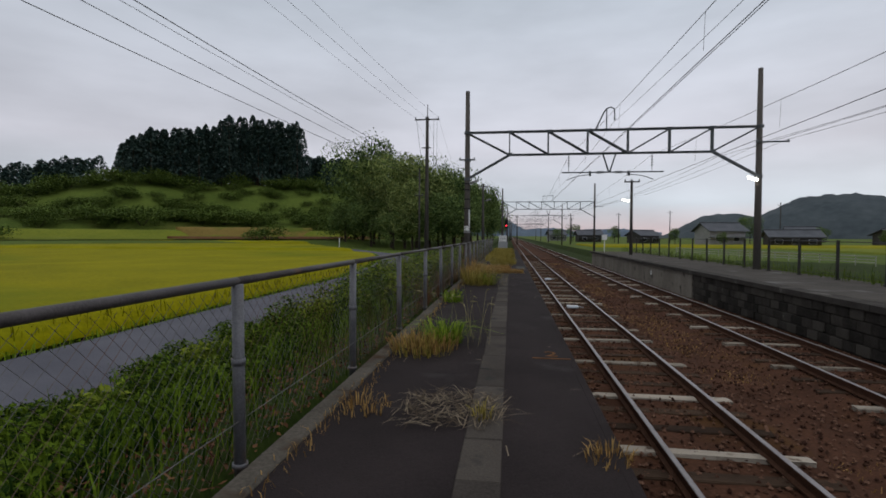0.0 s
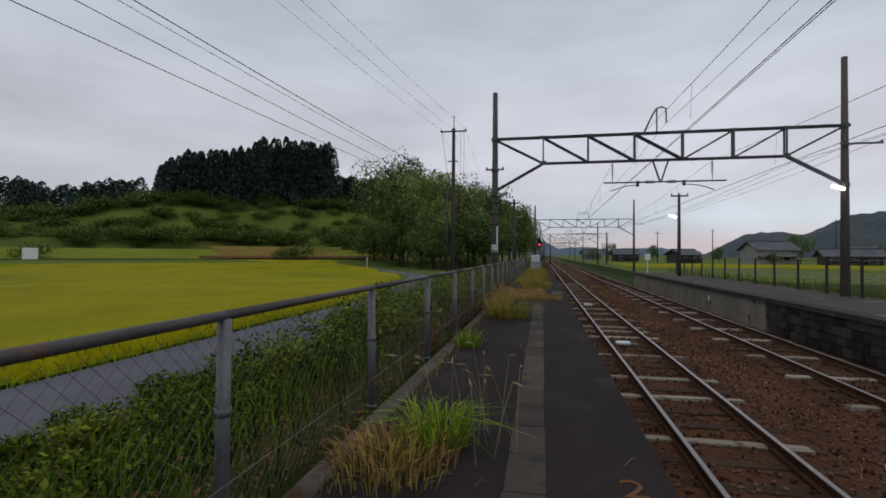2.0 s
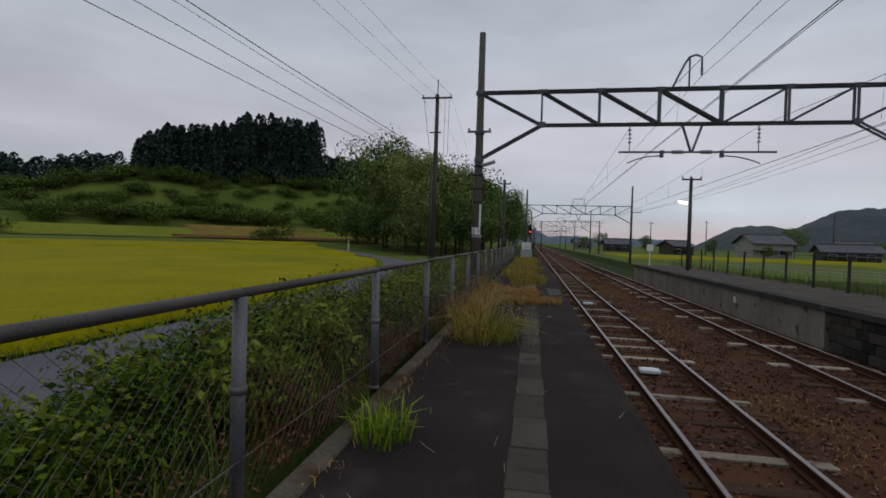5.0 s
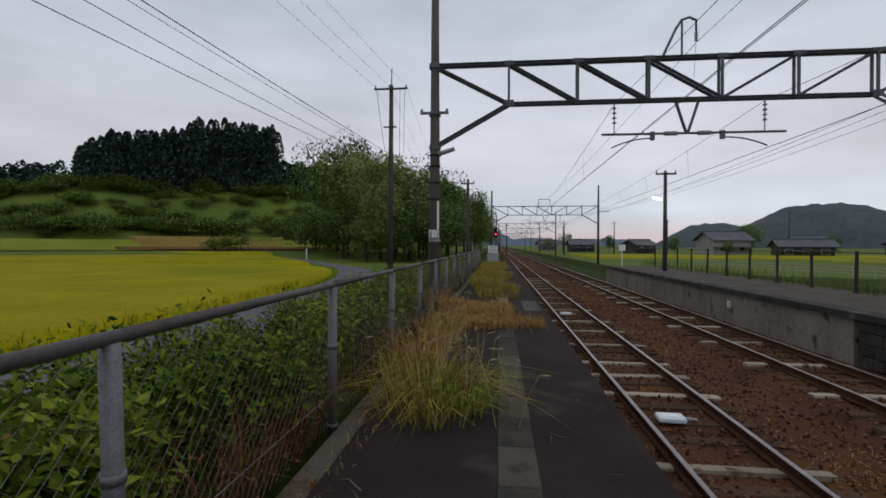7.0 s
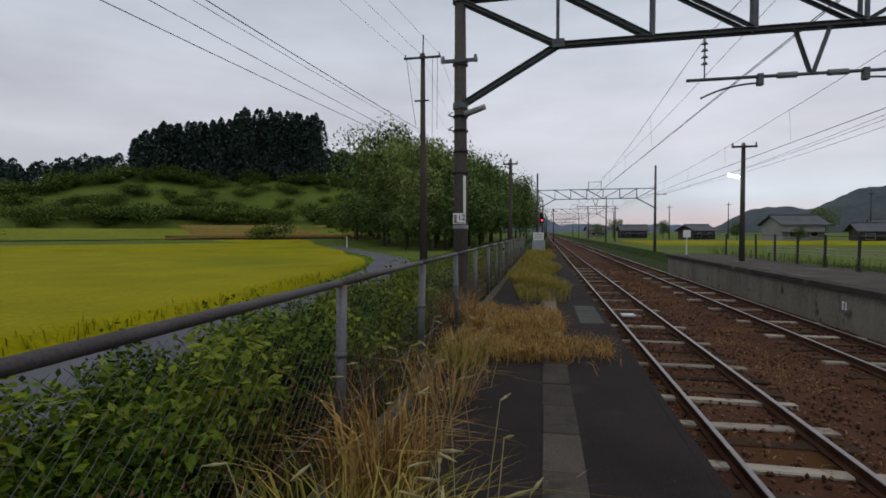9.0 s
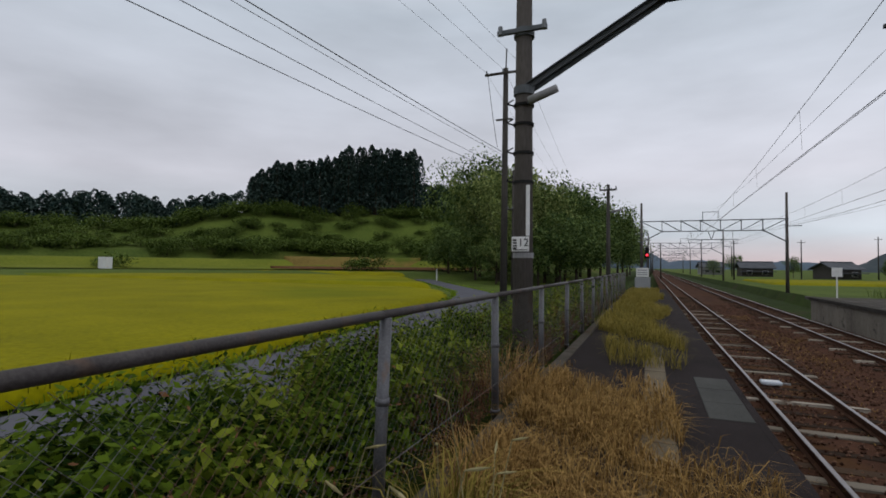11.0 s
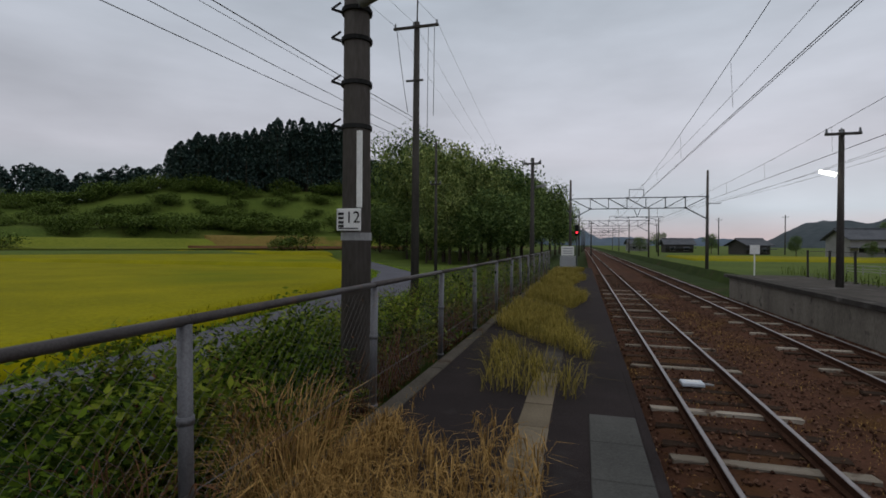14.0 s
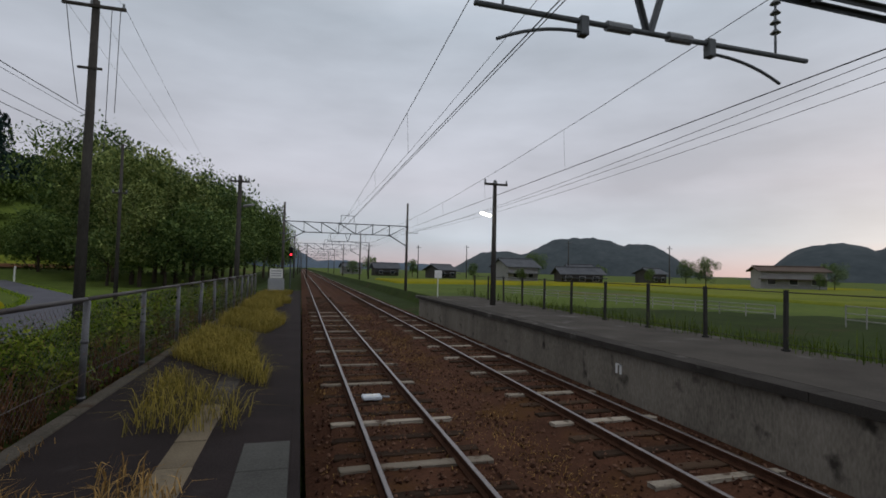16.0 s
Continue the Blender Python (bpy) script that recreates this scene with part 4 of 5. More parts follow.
def guard_rail(x0, y0, x1, y1, n, h, z0):
    g = empty("guard_rail", x0, y0, z0)
    d = Vector((x1 - x0, y1 - y0, 0))
    for i in range(n + 1):
        q = d * (i / n)
        bm = bmesh.new()
        tube(bm, (q.x, q.y, -0.1), (q.x, q.y, h), 0.03, n=8)
        part("post", bm, M_WALL, g)
    for zz in (h * 0.95, h * 0.6, h * 0.3):
        bm = bmesh.new()
        tube(bm, (0, 0, zz), (d.x, d.y, zz), 0.025, n=6)
        part("pipe", bm, M_WALL, g)
    return tagged(g, "white pipe railing along a field lane", "railing", "field railings")


guard_rail(24.3, 37, 23.4, 28, 9, 1.0, 0.2)
guard_rail(18.7, 66, 24.6, 41, 16, 0.7, 0.2)


def house(x, y, w, d, h, rise, turn, wall, roof, label, two=False):
    """A house with a tiled gable roof with eaves, windows and a ridge."""
    k = 0.80 if x > 0 else 1.1
    x, y = far(x, y)
    w, d, h, rise = w * k, d * k, h * k, rise * k
    g = empty("house", x, y, 0.1 if x > 0 else land(x, y))
    g.rotation_euler = (0, 0, radians(turn))
    part("wall", box(bmesh.new(), -w / 2, w / 2, -d / 2, d / 2, -0.3, h, 0.02), wall, g)
    e = 0.7
    bm = bmesh.new()
    sec = [(-d / 2 - e, h - 0.15), (0, h + rise), (d / 2 + e, h - 0.15), (d / 2 + e, h - 0.33), (0, h + rise - 0.2), (-d / 2 - e, h - 0.33)]
    a = [bm.verts.new((-w / 2 - e, p, q)) for p, q in sec]
    b = [bm.verts.new((w / 2 + e, p, q)) for p, q in sec]
    for i in range(6):
        j = (i + 1) % 6
        bm.faces.new((a[i], a[j], b[j], b[i]))
    bm.faces.new(a[::-1])
    bm.faces.new(b)
    rf = part("roof", bm, roof, g)
    part("ridge", box(bmesh.new(), -w / 2 - e, w / 2 + e, -0.18, 0.18, h + rise - 0.1, h + rise + 0.22, 0.05), roof, rf)
    v1 = [(-w / 2 + 0.002, -d / 2, h - 0.1), (-w / 2 + 0.002, d / 2, h - 0.1), (-w / 2 + 0.002, 0, h + rise - 0.25)]
    v2 = [(w / 2 - 0.002, p[1], p[2]) for p in v1]
    for tri in (v1, v2):
        bm = bmesh.new()
        near_side = [bm.verts.new(p) for p in tri]
        inner = [bm.verts.new((p[0] * 0.97, p[1], p[2])) for p in tri]
        bm.faces.new(near_side)
        bm.faces.new(inner[::-1])
        for q in range(3):
            bm.faces.new((near_side[q], inner[q], inner[(q + 1) % 3], near_side[(q + 1) % 3]))
        part("gable", bm, wall, g)
    part("lean_to_roof", box(bmesh.new(), -w / 2 - 0.4, w / 2 + 0.4, -d / 2 - 1.6, -d / 2, h * 0.52, h * 0.52 + 0.18, 0.03), roof, g)
    n = max(2, int(w / 3))
    for i in range(n):
        xx = -w / 2 + (i + 0.5) * w / n
        for zz in ((h * 0.22, h * 0.72) if h > 4.2 else (h * 0.3,)):
            win = part("window", box(bmesh.new(), xx - 0.75, xx + 0.75, -d / 2 - 0.06, -d / 2 + 0.02, zz - 0.1, zz + 1.0, 0.01), M_WHITE, g)
            part("pane", box(bmesh.new(), xx - 0.68, xx + 0.68, -d / 2 - 0.075, -d / 2 - 0.05, zz - 0.03, zz + 0.93), M_GLASS, win)
    return tagged(g, label, "house", "houses beyond the fields")


house(36, 124, 11, 8, 4.6, 2.3, 12, M_WALL, M_ROOF, "large tiled farmhouse with grey gable roof")
house(45, 116, 12, 6, 2.9, 1.7, -8, M_WALLDARK, M_ROOF, "low dark outbuilding with grey tiled roof")
house(27, 150, 9, 7, 3.2, 1.8, 30, M_WALLDARK, M_ROOF, "dark house with a grey tiled roof")
house(56, 140, 8, 7, 4.4, 1.6, -15, M_WALL, M_ROOF, "pale house with a grey roof")
house(17, 175, 10, 7, 3.4, 2.0, 5, M_WALLDARK, M_ROOF, "far dark house near the line")
house(72, 100, 14, 7, 4.8, 0.9, -30, M_WALL, M_ROOFBROWN, "long plastered house with low brown roof")
house(86, 92, 9, 7, 3.6, 1.5, -35, M_WALL, M_ROOF, "pale house with a small grey roof")
house(100, 104, 10, 7, 4.6, 1.6, -40, M_WALL, M_ROOF, "two-storey pale house with a grey roof")
house(66, 128, 8, 6, 3.5, 1.6, 20, M_WALLDARK, M_ROOF, "dark low house among trees")
house(10, 210, 9, 7, 3.6, 2.0, 10, M_WALL, M_ROOF, "far pale house beside the line")
house(-78, 47, 8, 7, 5.0, 1.6, 60, M_WALL, M_ROOF, "two-storey pale house past the rice")
shed = part("field_shed", box(bmesh.new(), -0.9, 0.9, -0.6, 0.6, 0.0, 1.9, 0.03), M_WHITE)
shed.location = (*far(-70.5, 74.0), land(*far(-70.5, 74.0)) + 0.1)
tagged(shed, "small white shed beside the rice field", "shed")
stake = part("white_stake", bar(bmesh.new(), (0, 0, -0.2), (0, 0, 1.7), 0.14, 0.14), M_WHITE)
stake.location = (*far(-25.5, 76.5), land(*far(-25.5, 76.5)))
tagged(stake, "white marker stake beside the lane", "stake")


# ---- hills far off ----
def hill(name, az0, az1, dist, depth, profile, label, material):
    """A long wooded ridge: heights by bearing, rounded from front to back, with bumpy crowns."""
    v, f = [], []
    n, m = 120, 14
    for i in range(n + 1):
        a = az0 + (az1 - az0) * i / n
        top = profile(a) * dist
        for j in range(m + 1):
            q = j / m
            d = dist - depth / 2 + depth * q
            x, y = d * math.sin(radians(a)), 8 + d * math.cos(radians(a))
            s = math.sin(math.pi * min(q * 1.0, 1.0)) ** 0.7
            b = 0.06 * noise.noise((x * 0.03, y * 0.03, 1)) + 0.05 * noise.noise((x * 0.1, y * 0.1, 4))
            v.append((x, y, -1 + max(0.0, top * s * (1 + b)) + 1.5 * b * dist * 0.02))
    for i in range(n):
        for j in range(m):
            a = i * (m + 1) + j
            f.append((a, a + 1, a + m + 2, a + m + 1))
    return tagged(mesh_ob(name, v, f, material, None, True), label, "hill", kind="structure")


def bell(a, c, w, h):
    return math.tan(radians(h)) * math.exp(-abs((a - c) / w) ** 2.8)


hill("hill", 11, 48, 800, 260, lambda a: max(bell(a, 30.8, 7.2, 4.0), bell(a, 21.8, 4.4, 2.5), bell(a, 36.5, 4.6, 3.4)) * step(11, 16, a), "low wooded hill across the valley", M_HILL_HAZE)
hill("hill", 42, 95, 620, 260, lambda a: max(bell(a, 64, 10, 5.0), bell(a, 80, 11, 6.2), bell(a, 53, 5, 3.4)) * step(42, 50, a), "wooded hill behind the houses", M_HILL_HAZE)
hill("far_hill", -12, 16, 2600, 500, lambda a: max(bell(a, -5, 6, 3.0), bell(a, 4, 4, 0.9), bell(a, 11, 6, 0.8)), "far ridge at the line's end, painted haze blue", M_FARHILL_HAZE)
hill("far_hill", -98, -60, 2200, 500, lambda a: max(bell(a, -76, 7, 5.8), bell(a, -88, 8, 5.4)), "far ridge past the paddies, painted haze blue", M_FARHILL_HAZE)


# ---- woods and trees ----
def conifer_points(h, w, n):
    q = RNG.random(n) ** 0.8
    r = w * (1 - q) ** 0.55 * (0.55 + 0.45 * RNG.random(n)) + 0.1
    a = RNG.uniform(0, 2 * np.pi, n)
    return np.stack([r * np.cos(a), r * np.sin(a), h * (0.06 + 0.94 * q)], 1)


cl, tr_v, tr_f = [], [], []


def add_conifer(x, y, z, h, w, n):
    cl.append(conifer_points(h, w, n) + np.array([x, y, z]))
    b = len(tr_v)
    for zz, r in ((z - 1, 0.3), (z + h * 0.9, 0.05)):
        for k in range(5):
            tr_v.append((x + r * math.cos(k * 1.257), y + r * math.sin(k * 1.257), zz))
    for k in range(5):
        tr_f.append((b + k, b + (k + 1) % 5, b + 5 + (k + 1) % 5, b + 5 + k))


for row in range(5):
    d = 162 + 7 * row
    for i in range(34):
        az = -37.0 + 14.4 * (i + 0.5 * (row % 2)) / 33 + RNG.normal(0, 0.12)
        x, y = polar(az, d + RNG.normal(0, 1.5))
        rise = 16.0 + 6.5 * step(-38, -25, az) + RNG.normal(0, 0.4) - 0.8 * row
        if -29.5 < az < -26.5 and row < 2:
            rise += 1.6
        add_conifer(x, y, land(x, y) - 0.5 - 5.0 * (1 - step(-37.2, -35.2, az)), rise, 3.7, 1100 if row < 2 else 450)
tagged(leaf_mesh("cedar_wood", np.concatenate(cl), 0.52, M_CEDAR_HAZE, None, 1.7, 0.5), "dense dark cedar plantation on the hill", "wood", kind="stuff")
tagged(mesh_ob("cedar_trunks", tr_v, tr_f, M_BARK), "slim trunks of the cedar plantation", "wood", kind="stuff")
cl, tr_v, tr_f = [], [], []
for i in range(330):
    az = -84 + 46 * RNG.random()
    x, y = polar(az, 195 + 50 * RNG.random())
    add_conifer(x, y, land(x, y) - 2, 11.0 + 3.0 * RNG.random() + 1.2 * math.sin(az * 0.5), 5.0, 320)
for i in range(110):
    az = -22.5 + 8.5 * RNG.random()
    x, y = polar(az, 176 + 30 * RNG.random())
    add_conifer(x, y, land(x, y) - 2, 12.5 + 3.5 * RNG.random(), 4.8, 260)
tagged(leaf_mesh("far_wood", np.concatenate(cl), 0.75, M_CEDAR_HAZE, None, 1.5, 0.4), "far dark wood on the ridge", "wood", kind="stuff")


def crown_points(n, w, h, lumps):
    """Leaves gathered on several uneven lumps, with gaps between."""
    out = []
    for _ in range(lumps):
        c = np.array([*np.clip(RNG.normal(0, w * 0.32, 2), -0.42 * w, 0.42 * w), h * RNG.uniform(0.28, 0.92)])
        r = w * RNG.uniform(0.18, 0.34)
        p = RNG.normal(0, 1, (n // lumps, 3))
        p /= np.linalg.norm(p, axis=1)[:, None]
        out.append(c + p * r * (0.55 + 0.5 * RNG.random((len(p), 1))) * np.array([1, 1, 0.8]))
    return np.concatenate(out)


def tree(h, w, material, label, n=6400, leaf=0.20):
    t = empty("tree")
    bm = bmesh.new()
    tube(bm, (0, 0, -0.6), (0.1, 0, h * 0.55), 0.22, 0.10, 8)
    for k in range(6):
        a = k * 1.05
        tube(bm, (0.05, 0, h * (0.25 + 0.05 * k)), (w * 0.3 * math.cos(a), w * 0.3 * math.sin(a), h * (0.5 + 0.07 * k)), 0.08, 0.025, 6)
    part("trunk", bm, M_BARK, t)
    leaf_mesh("crown", crown_points(n, w, h, 26), leaf, material, t, 1.7, 0.3)
    return tagged(t, label, "tree", "trees beside the line")


kinds = [tree(9, 7.5, M_LEAF, "broadleaf tree with a dense dark green crown"), tree(8, 6.5, M_LEAF, "broadleaf tree with an uneven dark crown"),
         tree(10, 5.0, M_BAMBOO, "tall pale green bamboo clump", 6400, 0.18)]
HEIGHT = (9.0, 8.0, 10.0)
SPOTS = ((2, -13.8, 66, 9.2), (2, -12.4, 70, 8.8), (2, -15.0, 72, 8.6), (2, -11.0, 68, 7.8), (2, -16.6, 80, 8.6), (2, -13.2, 60, 6.4), (2, -10.0, 72, 7.4),
         (0, -17.4, 92, 9.6), (0, -15.8, 90, 8.4), (0, -12.0, 84, 8.0), (0, -9.2, 76, 7.0), (1, -8.2, 80, 6.4), (1, -7.2, 84, 5.8),
         (0, -6.2, 88, 5.2), (1, -5.4, 94, 4.8), (1, -4.7, 104, 4.2), (0, -4.2, 116, 3.9), (1, -3.8, 130, 3.5), (1, -3.5, 150, 3.0), (1, -9.8, 62, 4.4), (1, -8.4, 66, 4.0), (1, -11.6, 60, 3.4), (1, -7.2, 72, 4.2),
         (1, -17.0, 76, 3.6), (1, -19.4, 84, 3.4), (0, -10.6, 88, 7.2), (1, -15.2, 62, 2.4), (0, -7.8, 96, 6.0))
for k, az, d, el in SPOTS:
    x, y = polar(az, d)
    base = land(x, y) - 0.3
    s = (2.3 + 1.07 * d * math.tan(radians(1.16 * el)) - base) / HEIGHT[k]
    wide = min(s, 0.55 + 0.45 * s)
    copy_thing(kinds[k], pose(x, y, base, 0, 0, float(RNG.uniform(0, 360))) @ Matrix.Diagonal((wide, wide, s, 1)))
for k, (x, y, s) in zip(kinds, ((-26, 132, 1.4), (-16.5, 132, 1.25), (-24, 104, 1.05))):
    k.matrix_basis = pose(x, y, land(x, y) - 0.3) @ Matrix.Scale(s, 4)
for x, y, s in ((58.5, 100, 0.55), (30, 132, 0.4), (40, 130, 0.45), (52, 122, 0.4), (60, 118, 0.35), (78, 98, 0.4), (93, 96, 0.45), (22, 160, 0.5), (14, 190, 0.5), (50, 150, 0.6), (75, 130, 0.6), (8, 165, 0.35), (33, 112, 0.28), (70, 92, 0.3)):
    tagged(copy_thing(kinds[int(RNG.integers(2))], pose(*far(x, y), 0.1, 0, 0, float(RNG.uniform(0, 360))) @ Matrix.Diagonal((s * 0.8, s * 0.8, s * 1.05, 1))), "dark tree among the houses", "tree", "trees by the houses")


def bush(h, w):
    b = empty("bush")
    bm = bmesh.new()
    for k in range(4):
        tube(bm, (0, 0, -0.3), (0.3 * w * math.cos(k * 1.6), 0.3 * w * math.sin(k * 1.6), h * 0.6), 0.05, 0.02, 5)
    part("trunk", bm, M_BARK, b)
    leaf_mesh("crown", crown_points(1100, w, h, 14), 0.17, M_HEDGE, b, 1.6, 0.3)
    return tagged(b, "rounded dark bush on the grassy terrace", "bush", "bushes on the terraces")


bush_a = bush(2.2, 3.6)
first = True
for i in range(330):
    if i < 120:
        az, d, s = float(RNG.uniform(-64, -14)), float(RNG.uniform(121, 130)), float(RNG.uniform(0.5, 1.15))
        if math.sin(az * 1.1) + 0.6 * math.sin(az * 2.7) < -0.6:
            continue
    elif i < 210:
        az, d, s = float(RNG.uniform(-66, -14)), float(RNG.uniform(152, 161)), float(RNG.uniform(0.7, 1.25))
    else:
        az, d, s = float(RNG.uniform(-64, -14)), float(RNG.uniform(131, 150)), float(RNG.uniform(0.35, 0.95))
    x, y = polar(az, d)
    m = pose(x, y, land(x, y) - 0.2, 0, 0, float(RNG.uniform(0, 360))) @ Matrix.Diagonal((1.35 * s, 1.35 * s, 1.15 * s, 1))
    if first:
        bush_a.matrix_basis, first = m, False
    else:
        copy_thing(bush_a, m)
for x, y, s in ((-42, 92, 1.0), (-44.5, 93, 0.8), (-76, 80, 0.9), (-31, 95, 1.2), (-28, 96, 1.2)):
    x, y = far(x, y)
    copy_thing(bush_a, pose(x, y, land(x, y) - 0.1, 0, 0, x * 9) @ Matrix.Scale(1.2 * s, 4))


# ---- weeds, grass and straw ----
def on_land(p, lift):
    p[:, 2] = [land(x, y) + lift for x, y in p[:, :2]]
    return p


def weed_clumps(count, tall, n_near, reach):
    """Leaf places of many rounded clumps on the bank; lower and further from the kerb where the brown soil shows."""
    out = []
    for _ in range(count):
        y = -2 + 54 * RNG.random()
        x = -3.75 - 0.75 * (1 - step(8.5, 13, y)) - reach * RNG.random() ** 1.1
        top = 0.45 + (0.72 + tall) * step(6.5, 14.0, y) + 0.45 * RNG.random() - 0.35 * step(5.4, 6.6, -x)
        h = max(0.3, top - land(x, y))
        n = n_near if y < 26 else n_near // 3
        r = 0.28 + 0.28 * RNG.random()
        q = RNG.normal(0, 1, (n, 3))
        q /= np.linalg.norm(q, axis=1)[:, None]
        q *= 0.35 + 0.65 * RNG.random((n, 1))
        out.append(np.array([x, y, land(x, y) + h * 0.5]) + q * np.array([r, r, h * 0.55]))
    out = np.concatenate(out)
    return out[(out[:, 0] < -3.34) | ((out[:, 2] > PLAT + 0.1) & (out[:, 0] < -3.19))]


tagged(leaf_mesh("weeds", weed_clumps(620, 0.0, 620, 2.6), 0.040, M_BUSH, None, 1.9, 0.1), "dense green weeds on the bank behind the fence", "weeds", kind="stuff")
tagged(leaf_mesh("pale_weeds", weed_clumps(150, 0.18, 420, 2.2), 0.046, M_PALEWEED, None, 2.3, 0.2), "taller yellow-green weeds among the dark ones", "weeds", kind="stuff")
wy = RNG.uniform(11, 34, 5200)
wx = -3.42 - 0.5 * RNG.random(5200) ** 2
clumped = np.sin(wy * 1.9) + 0.7 * np.sin(wy * 4.3 + 1) > 0.1
dead = np.stack([wx, wy, [land(x, y) - 0.03 for x, y in zip(wx, wy)]], 1)[clumped]
tagged(blade_mesh("dead_stalks", dead, 0.75, 0.007, M_VINE, None, 0.9), "dead reddish-brown stalks along the fence", "weeds", kind="stuff")
tagged(blade_mesh("bank_grass", on_land(patch(16000, -6.6, -3.45, -2, 50, 0), -0.05), 0.62, 0.012, M_BUSH, None, 0.5), "long grass on the bank behind the fence", "grass", kind="stuff")
lit = patch(15000, -4.4, -3.32, -2, 48, 0)
lit[:, 2] = [land(x, y) + 0.02 + 0.16 * q * q for (x, y, _), q in zip(lit, RNG.random(15000))]
tagged(leaf_mesh("leaf_litter", lit, 0.028, M_LITTER, None, 2.0, 0.0), "brown dead leaves and stems on the bank by the kerb", "leaf litter", kind="stuff")
ys = RNG.uniform(9, 48, 9000)
vine = np.stack([RNG.normal(-3.38, 0.08, 9000), ys, PLAT + RNG.uniform(-0.1, 1.0, 9000) * (0.5 + 0.5 * np.sin(ys * 1.7) ** 2)], 1)
tagged(leaf_mesh("dead_vines", vine[:4500], 0.013, M_VINE, None, 2.6, 0.4), "dead brown vines on the chain-link fence", "vines", kind="stuff")
vine2 = np.stack([RNG.normal(-3.28, 0.04, 1400), RNG.uniform(26, 48, 1400), PLAT + RNG.uniform(0.0, 1.05, 1400)], 1)
tagged(leaf_mesh("climbing_vines", vine2, 0.05, M_BUSH, None, 1.5, 0.4), "green vines climbing the fence", "vines", kind="stuff")


def tuft(x, y, r, n, h, material, label, w=0.012, lean=0.7, z=PLAT):
    return tagged(blade_mesh("grass_tuft", clump(n, x, y, z - 0.01, r), h, w, material, None, lean, False, (x, y)), label, "grass", "tufts on the platform", "stuff")


tuft(-2.50, 7.35, 0.22, 230, 0.36, M_GRASS, "bright green grass tuft growing out of the asphalt", 0.012, 1.25)
tuft(-2.70, 6.75, 0.36, 170, 0.20, M_YELLOWGRASS, "yellowing grass round the green tuft", 0.010)
tuft(-2.72, 7.00, 0.42, 420, 0.22, M_DRY, "dry brown grass beside the kerb", 0.010)
tuft(-2.85, 11.30, 0.20, 130, 0.30, M_GRASS, "small green tuft at the kerb", 0.012)
tuft(-2.82, 4.80, 0.22, 80, 0.13, M_DRY, "low dry grass at the kerb", 0.010)
tuft(-1.88, 4.69, 0.07, 40, 0.15, M_YELLOWGRASS, "thin tuft between paving and asphalt", 0.008)
tuft(-1.07, 4.11, 0.15, 70, 0.10, M_DRY, "low dry tuft on the asphalt", 0.008)
tuft(-2.62, 15.35, 0.36, 210, 0.60, M_YELLOWGRASS, "large yellow-green tuft of foxtail grass", 0.009, 1.4)
tuft(-2.29, 15.14, 0.22, 110, 0.45, M_GRASS, "green grass in the foxtail tuft", 0.010, 1.3)
tuft(-2.88, 16.31, 0.30, 220, 0.55, M_DRY, "dry grass in front of the fence", 0.010, 0.8)
tuft(-2.48, 21.00, 0.62, 800, 0.22, M_DRY, "dry brown grass heap near the pole", 0.006, 1.7)
tuft(-2.91, 19.72, 0.30, 320, 0.32, M_DRY, "dry brown grass against the kerb", 0.006, 1.4)
tuft(-3.12, 21.75, 0.35, 420, 0.38, M_DRY, "dry brown grass at the pole's foot", 0.006, 1.3)
tuft(-3.54, 22.28, 0.40, 400, 0.50, M_DRY, "dry brown grass round the pole", 0.009, 0.8)
tuft(-2.82, 16.6, 0.26, 120, 0.55, M_DRY, "dry straw-coloured grass beside the kerb", 0.008, 1.0)
tuft(-2.80, 17.8, 0.28, 140, 0.50, M_DRY, "dry straw-coloured grass beside the kerb", 0.008, 1.1)
tuft(-2.84, 18.9, 0.28, 170, 0.42, M_YELLOWGRASS, "yellowing grass beside the kerb", 0.008, 1.2)
tuft(-2.55, 15.0, 0.45, 260, 0.55, M_YELLOWGRASS, "wide yellow-green tuft of foxtail grass", 0.009, 1.5)
seeds, stems = [], []
for cx, cy, n, r in ((-2.25, 7.35, 16, 0.42), (-2.5, 15.3, 22, 0.55), (-2.7, 16.8, 14, 0.4), (-2.0, 14.7, 6, 0.25), (-2.75, 18.2, 12, 0.4)):
    for x, y, z in clump(n, cx, cy, PLAT, r):
        h, a = RNG.uniform(0.42, 0.78), RNG.uniform(0, 6.28)
        p0, p1 = Vector((x, y, z)), Vector((x + 0.16 * math.cos(a), y + 0.16 * math.sin(a), z + h))
        tip = p1 + Vector((0.09 * math.cos(a), 0.09 * math.sin(a), RNG.uniform(-0.03, 0.03)))
        stems.append((p0, p0.lerp(p1, 0.5) + Vector((0, 0, 0.05)), p1))
        seeds.append((p1, tip))
bm = bmesh.new()
for p1, tip in seeds:
    tube(bm, p1, p1.lerp(tip, 0.5), 0.003, 0.007, 6)
    tube(bm, p1.lerp(tip, 0.5), tip, 0.007, 0.0015, 6)
for a, b, c in stems:
    bar(bm, a, b, 0.003, 0.003)
    bar(bm, b, c, 0.003, 0.003)
tagged(part("foxtails", bm, M_FOXTAIL), "pale nodding foxtail seed heads on thin stems", "grass", kind="stuff")
tagged(blade_mesh("straw_heap", clump(300, -2.12, 4.85, PLAT + 0.012, 0.42), 0.26, 0.008, M_STRAW, None, 0.5, True), "pale dead straw lying on the asphalt", "straw", kind="stuff")
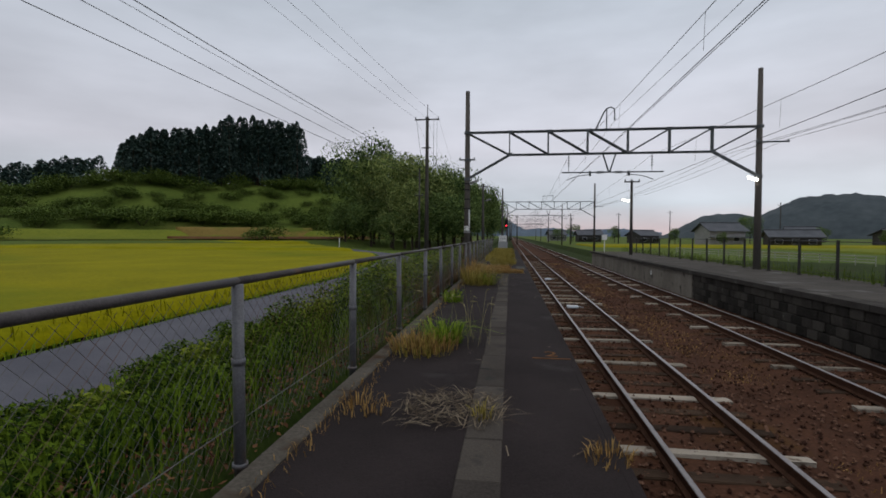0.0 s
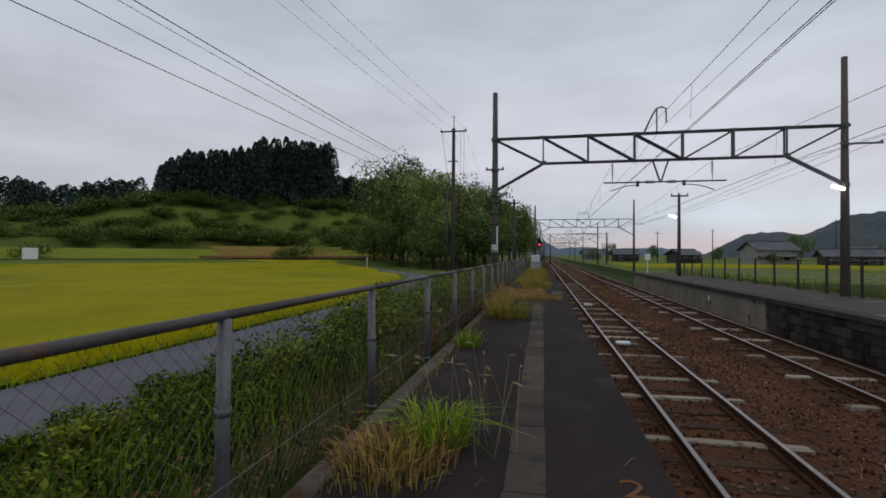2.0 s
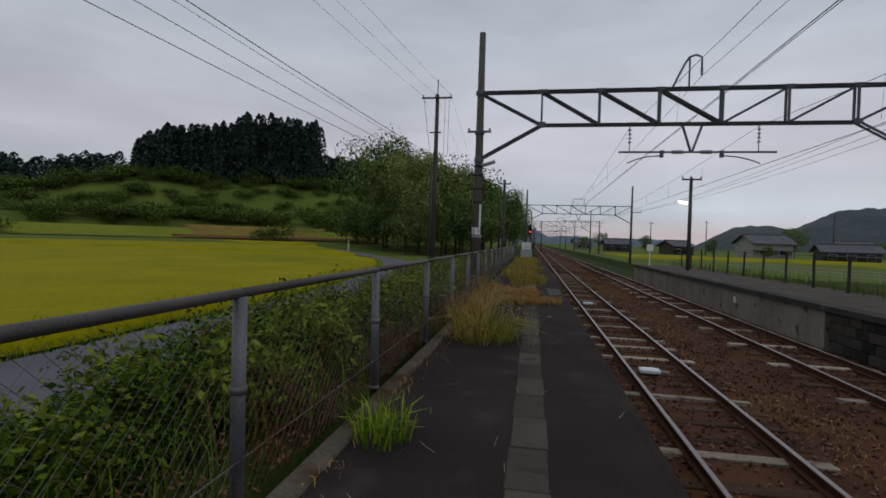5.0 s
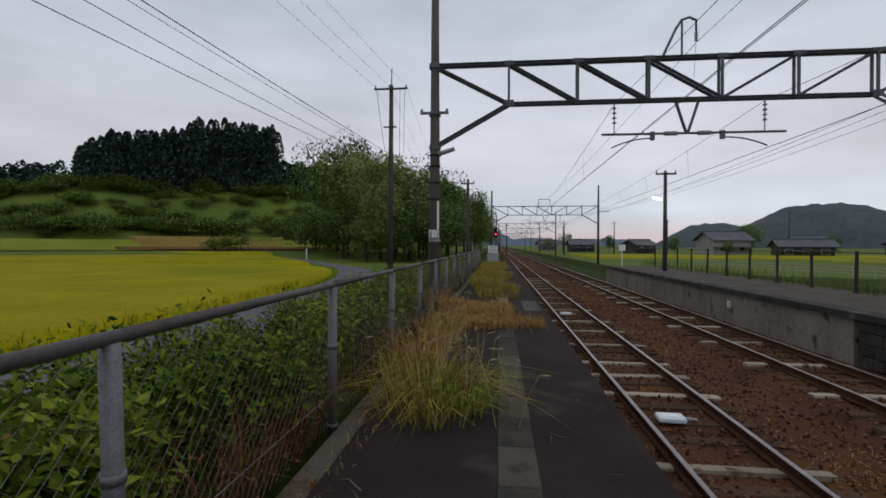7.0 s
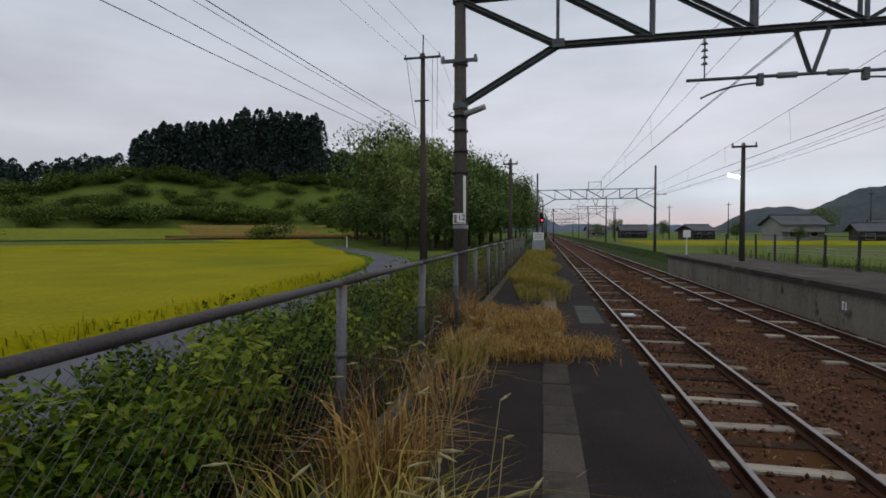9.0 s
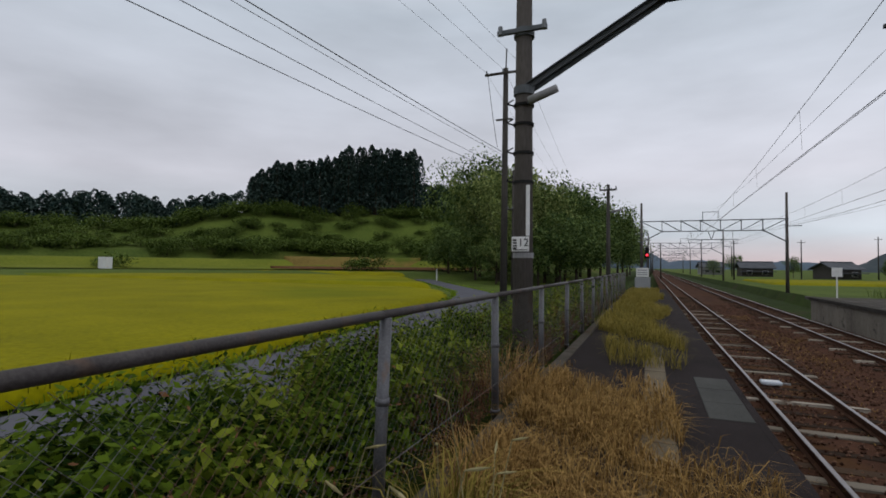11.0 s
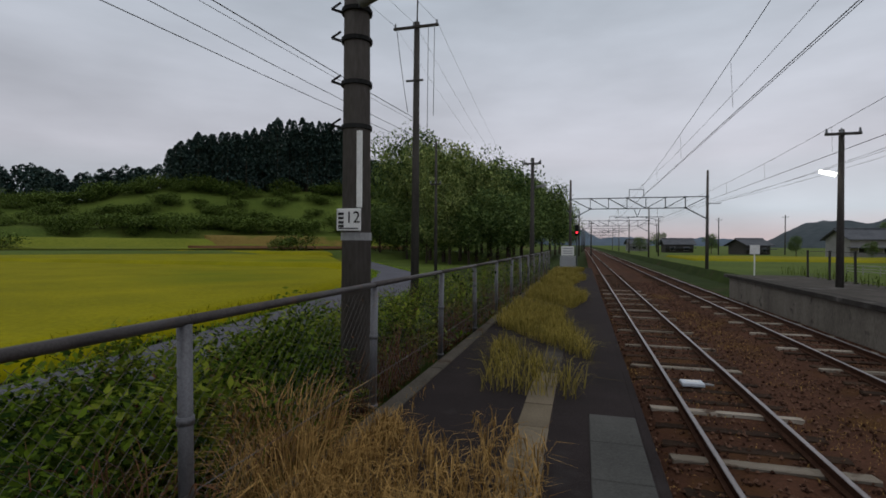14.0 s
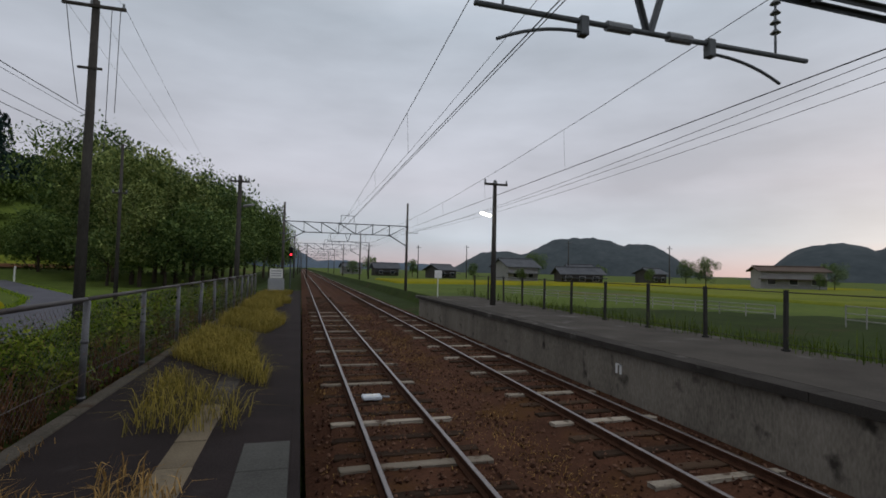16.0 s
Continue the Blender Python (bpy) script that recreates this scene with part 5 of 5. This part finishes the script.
tagged(blade_mesh("straw_litter", np.concatenate([patch(60, -2.9, -1.1, 2, 23, PLAT + 0.005), clump(90, -2.3, 21.6, PLAT + 0.02, 0.8)]), 0.16, 0.006, M_STRAW, None, 0.5, True), "scattered bits of straw on the platform", "straw", kind="stuff")

ys = RNG.uniform(24.0, 49, 30000)
left, right = -3.0, -1.6 + 0.25 * np.sin(ys * 0.8)
strip_p = np.stack([left + (right - left) * RNG.random(30000), ys, np.full(30000, PLAT - 0.01)], 1)
keep = (np.sin(ys * 1.3 + strip_p[:, 0] * 2) > -0.75) & ((ys > 27) | (strip_p[:, 0] > -2.75 + 0.1 * (27 - ys)))
tagged(blade_mesh("platform_grass", strip_p[keep & (RNG.random(30000) < np.clip((ys - 23.6) / 3.0, 0.38, 1.0))], 0.33, 0.008, M_YELLOWGRASS, None, 1.2), "tall yellow grass over the platform's far end", "grass", kind="stuff")
ys = RNG.uniform(19.2, 23.2, 9000)
sp = np.stack([-3.02 + 1.35 * RNG.random(9000) ** 1.25, ys, np.full(9000, PLAT - 0.01)], 1)
sp = sp[(sp[:, 1] < 21.6 + 2.5 * RNG.random(9000) ** 2) | (sp[:, 0] < -2.75)]
sp = sp[(np.sin(sp[:, 1] * 2.1) + 0.6 * np.sin(sp[:, 1] * 5 + sp[:, 0] * 6)) > -0.55]
tagged(blade_mesh("dry_platform_grass", sp, 0.22, 0.008, M_DRY, None, 1.1), "thin dry brown grass on the platform", "grass", kind="stuff")
tagged(blade_mesh("kerb_weeds", patch(900, -3.08, -2.9, 0, 24, PLAT), 0.08, 0.006, M_DRY, None, 0.9), "low dry weeds along the kerb", "grass", kind="stuff")

ys = RNG.normal(19.9, 0.30, 1900)
across = np.stack([-3.0 + 1.85 * RNG.random(1900) ** 1.3, ys, np.full(1900, PLAT)], 1)
tagged(blade_mesh("dry_grass_band", across, 0.20, 0.006, M_DRY, None, 1.6), "dry golden grass that reaches across the platform", "grass", kind="stuff")
low = patch(7000, -0.7, 3.0, 16, 48, -0.185)
low = low[(np.abs(low[:, 0]) > 0.07) & (np.abs(low[:, 0] - 1.13) > 0.07) & (np.sin(low[:, 1] * 0.9 + low[:, 0] * 2) > -0.4)]
low[:, 2] = np.where(np.abs(low[:, 0] - 0.57) > 1.2, -0.275, -0.18)
tagged(blade_mesh("track_moss", low, 0.05, 0.012, M_DRY, None, 1.5), "low orange-brown weeds in the ballast", "weeds", kind="stuff")
ys = RNG.uniform(1, 48, 9000)
moss = np.stack([RNG.normal(2.38, 0.55, 9000), ys, np.full(9000, -0.275)], 1)
moss = moss[(np.sin(ys * 0.55) + 0.5 * np.sin(ys * 1.9 + 1)) > -0.2]
tagged(blade_mesh("track_weeds", moss, 0.07, 0.010, M_DRY, None, 1.3), "low rusty-brown weeds between the tracks", "weeds", kind="stuff")
p = patch(9000, 8.6, 15.0, -2, 50, 0.9)
p[:, 2] = np.where(p[:, 0] < 9.2, 0.88, 0.13)
tagged(blade_mesh("fence_grass", p, 0.60, 0.016, M_FIELDGRASS, None, 0.6), "green grass behind the far platform", "grass", kind="stuff")
q = patch(12000, -15.5, -9.6, -3, 34, 0.6)
fe = np.array([field_edge(v) for v in q[:, 1]])
q = q[(q[:, 0] < fe - 0.05) & (q[:, 0] > fe - 0.6)]
q[:, 2] = 0.35
tagged(blade_mesh("rice_plants", q, 0.42, 0.02, M_RICEBLADE, None, 0.7), "ripe rice plants along the field's edge", "rice", kind="stuff")
e = []
for y in np.arange(-3, 76, 0.02):
    e.append((road_edge(y) - 0.15 + RNG.normal(0, 0.14), y, 0.12))
    e.append((road_edge(y) + 3.1 + RNG.normal(0, 0.18), y, 0.12))
tagged(blade_mesh("verge_grass", e, 0.26, 0.016, M_GRASS, None, 0.8), "grass verges along the lane", "grass", kind="stuff")
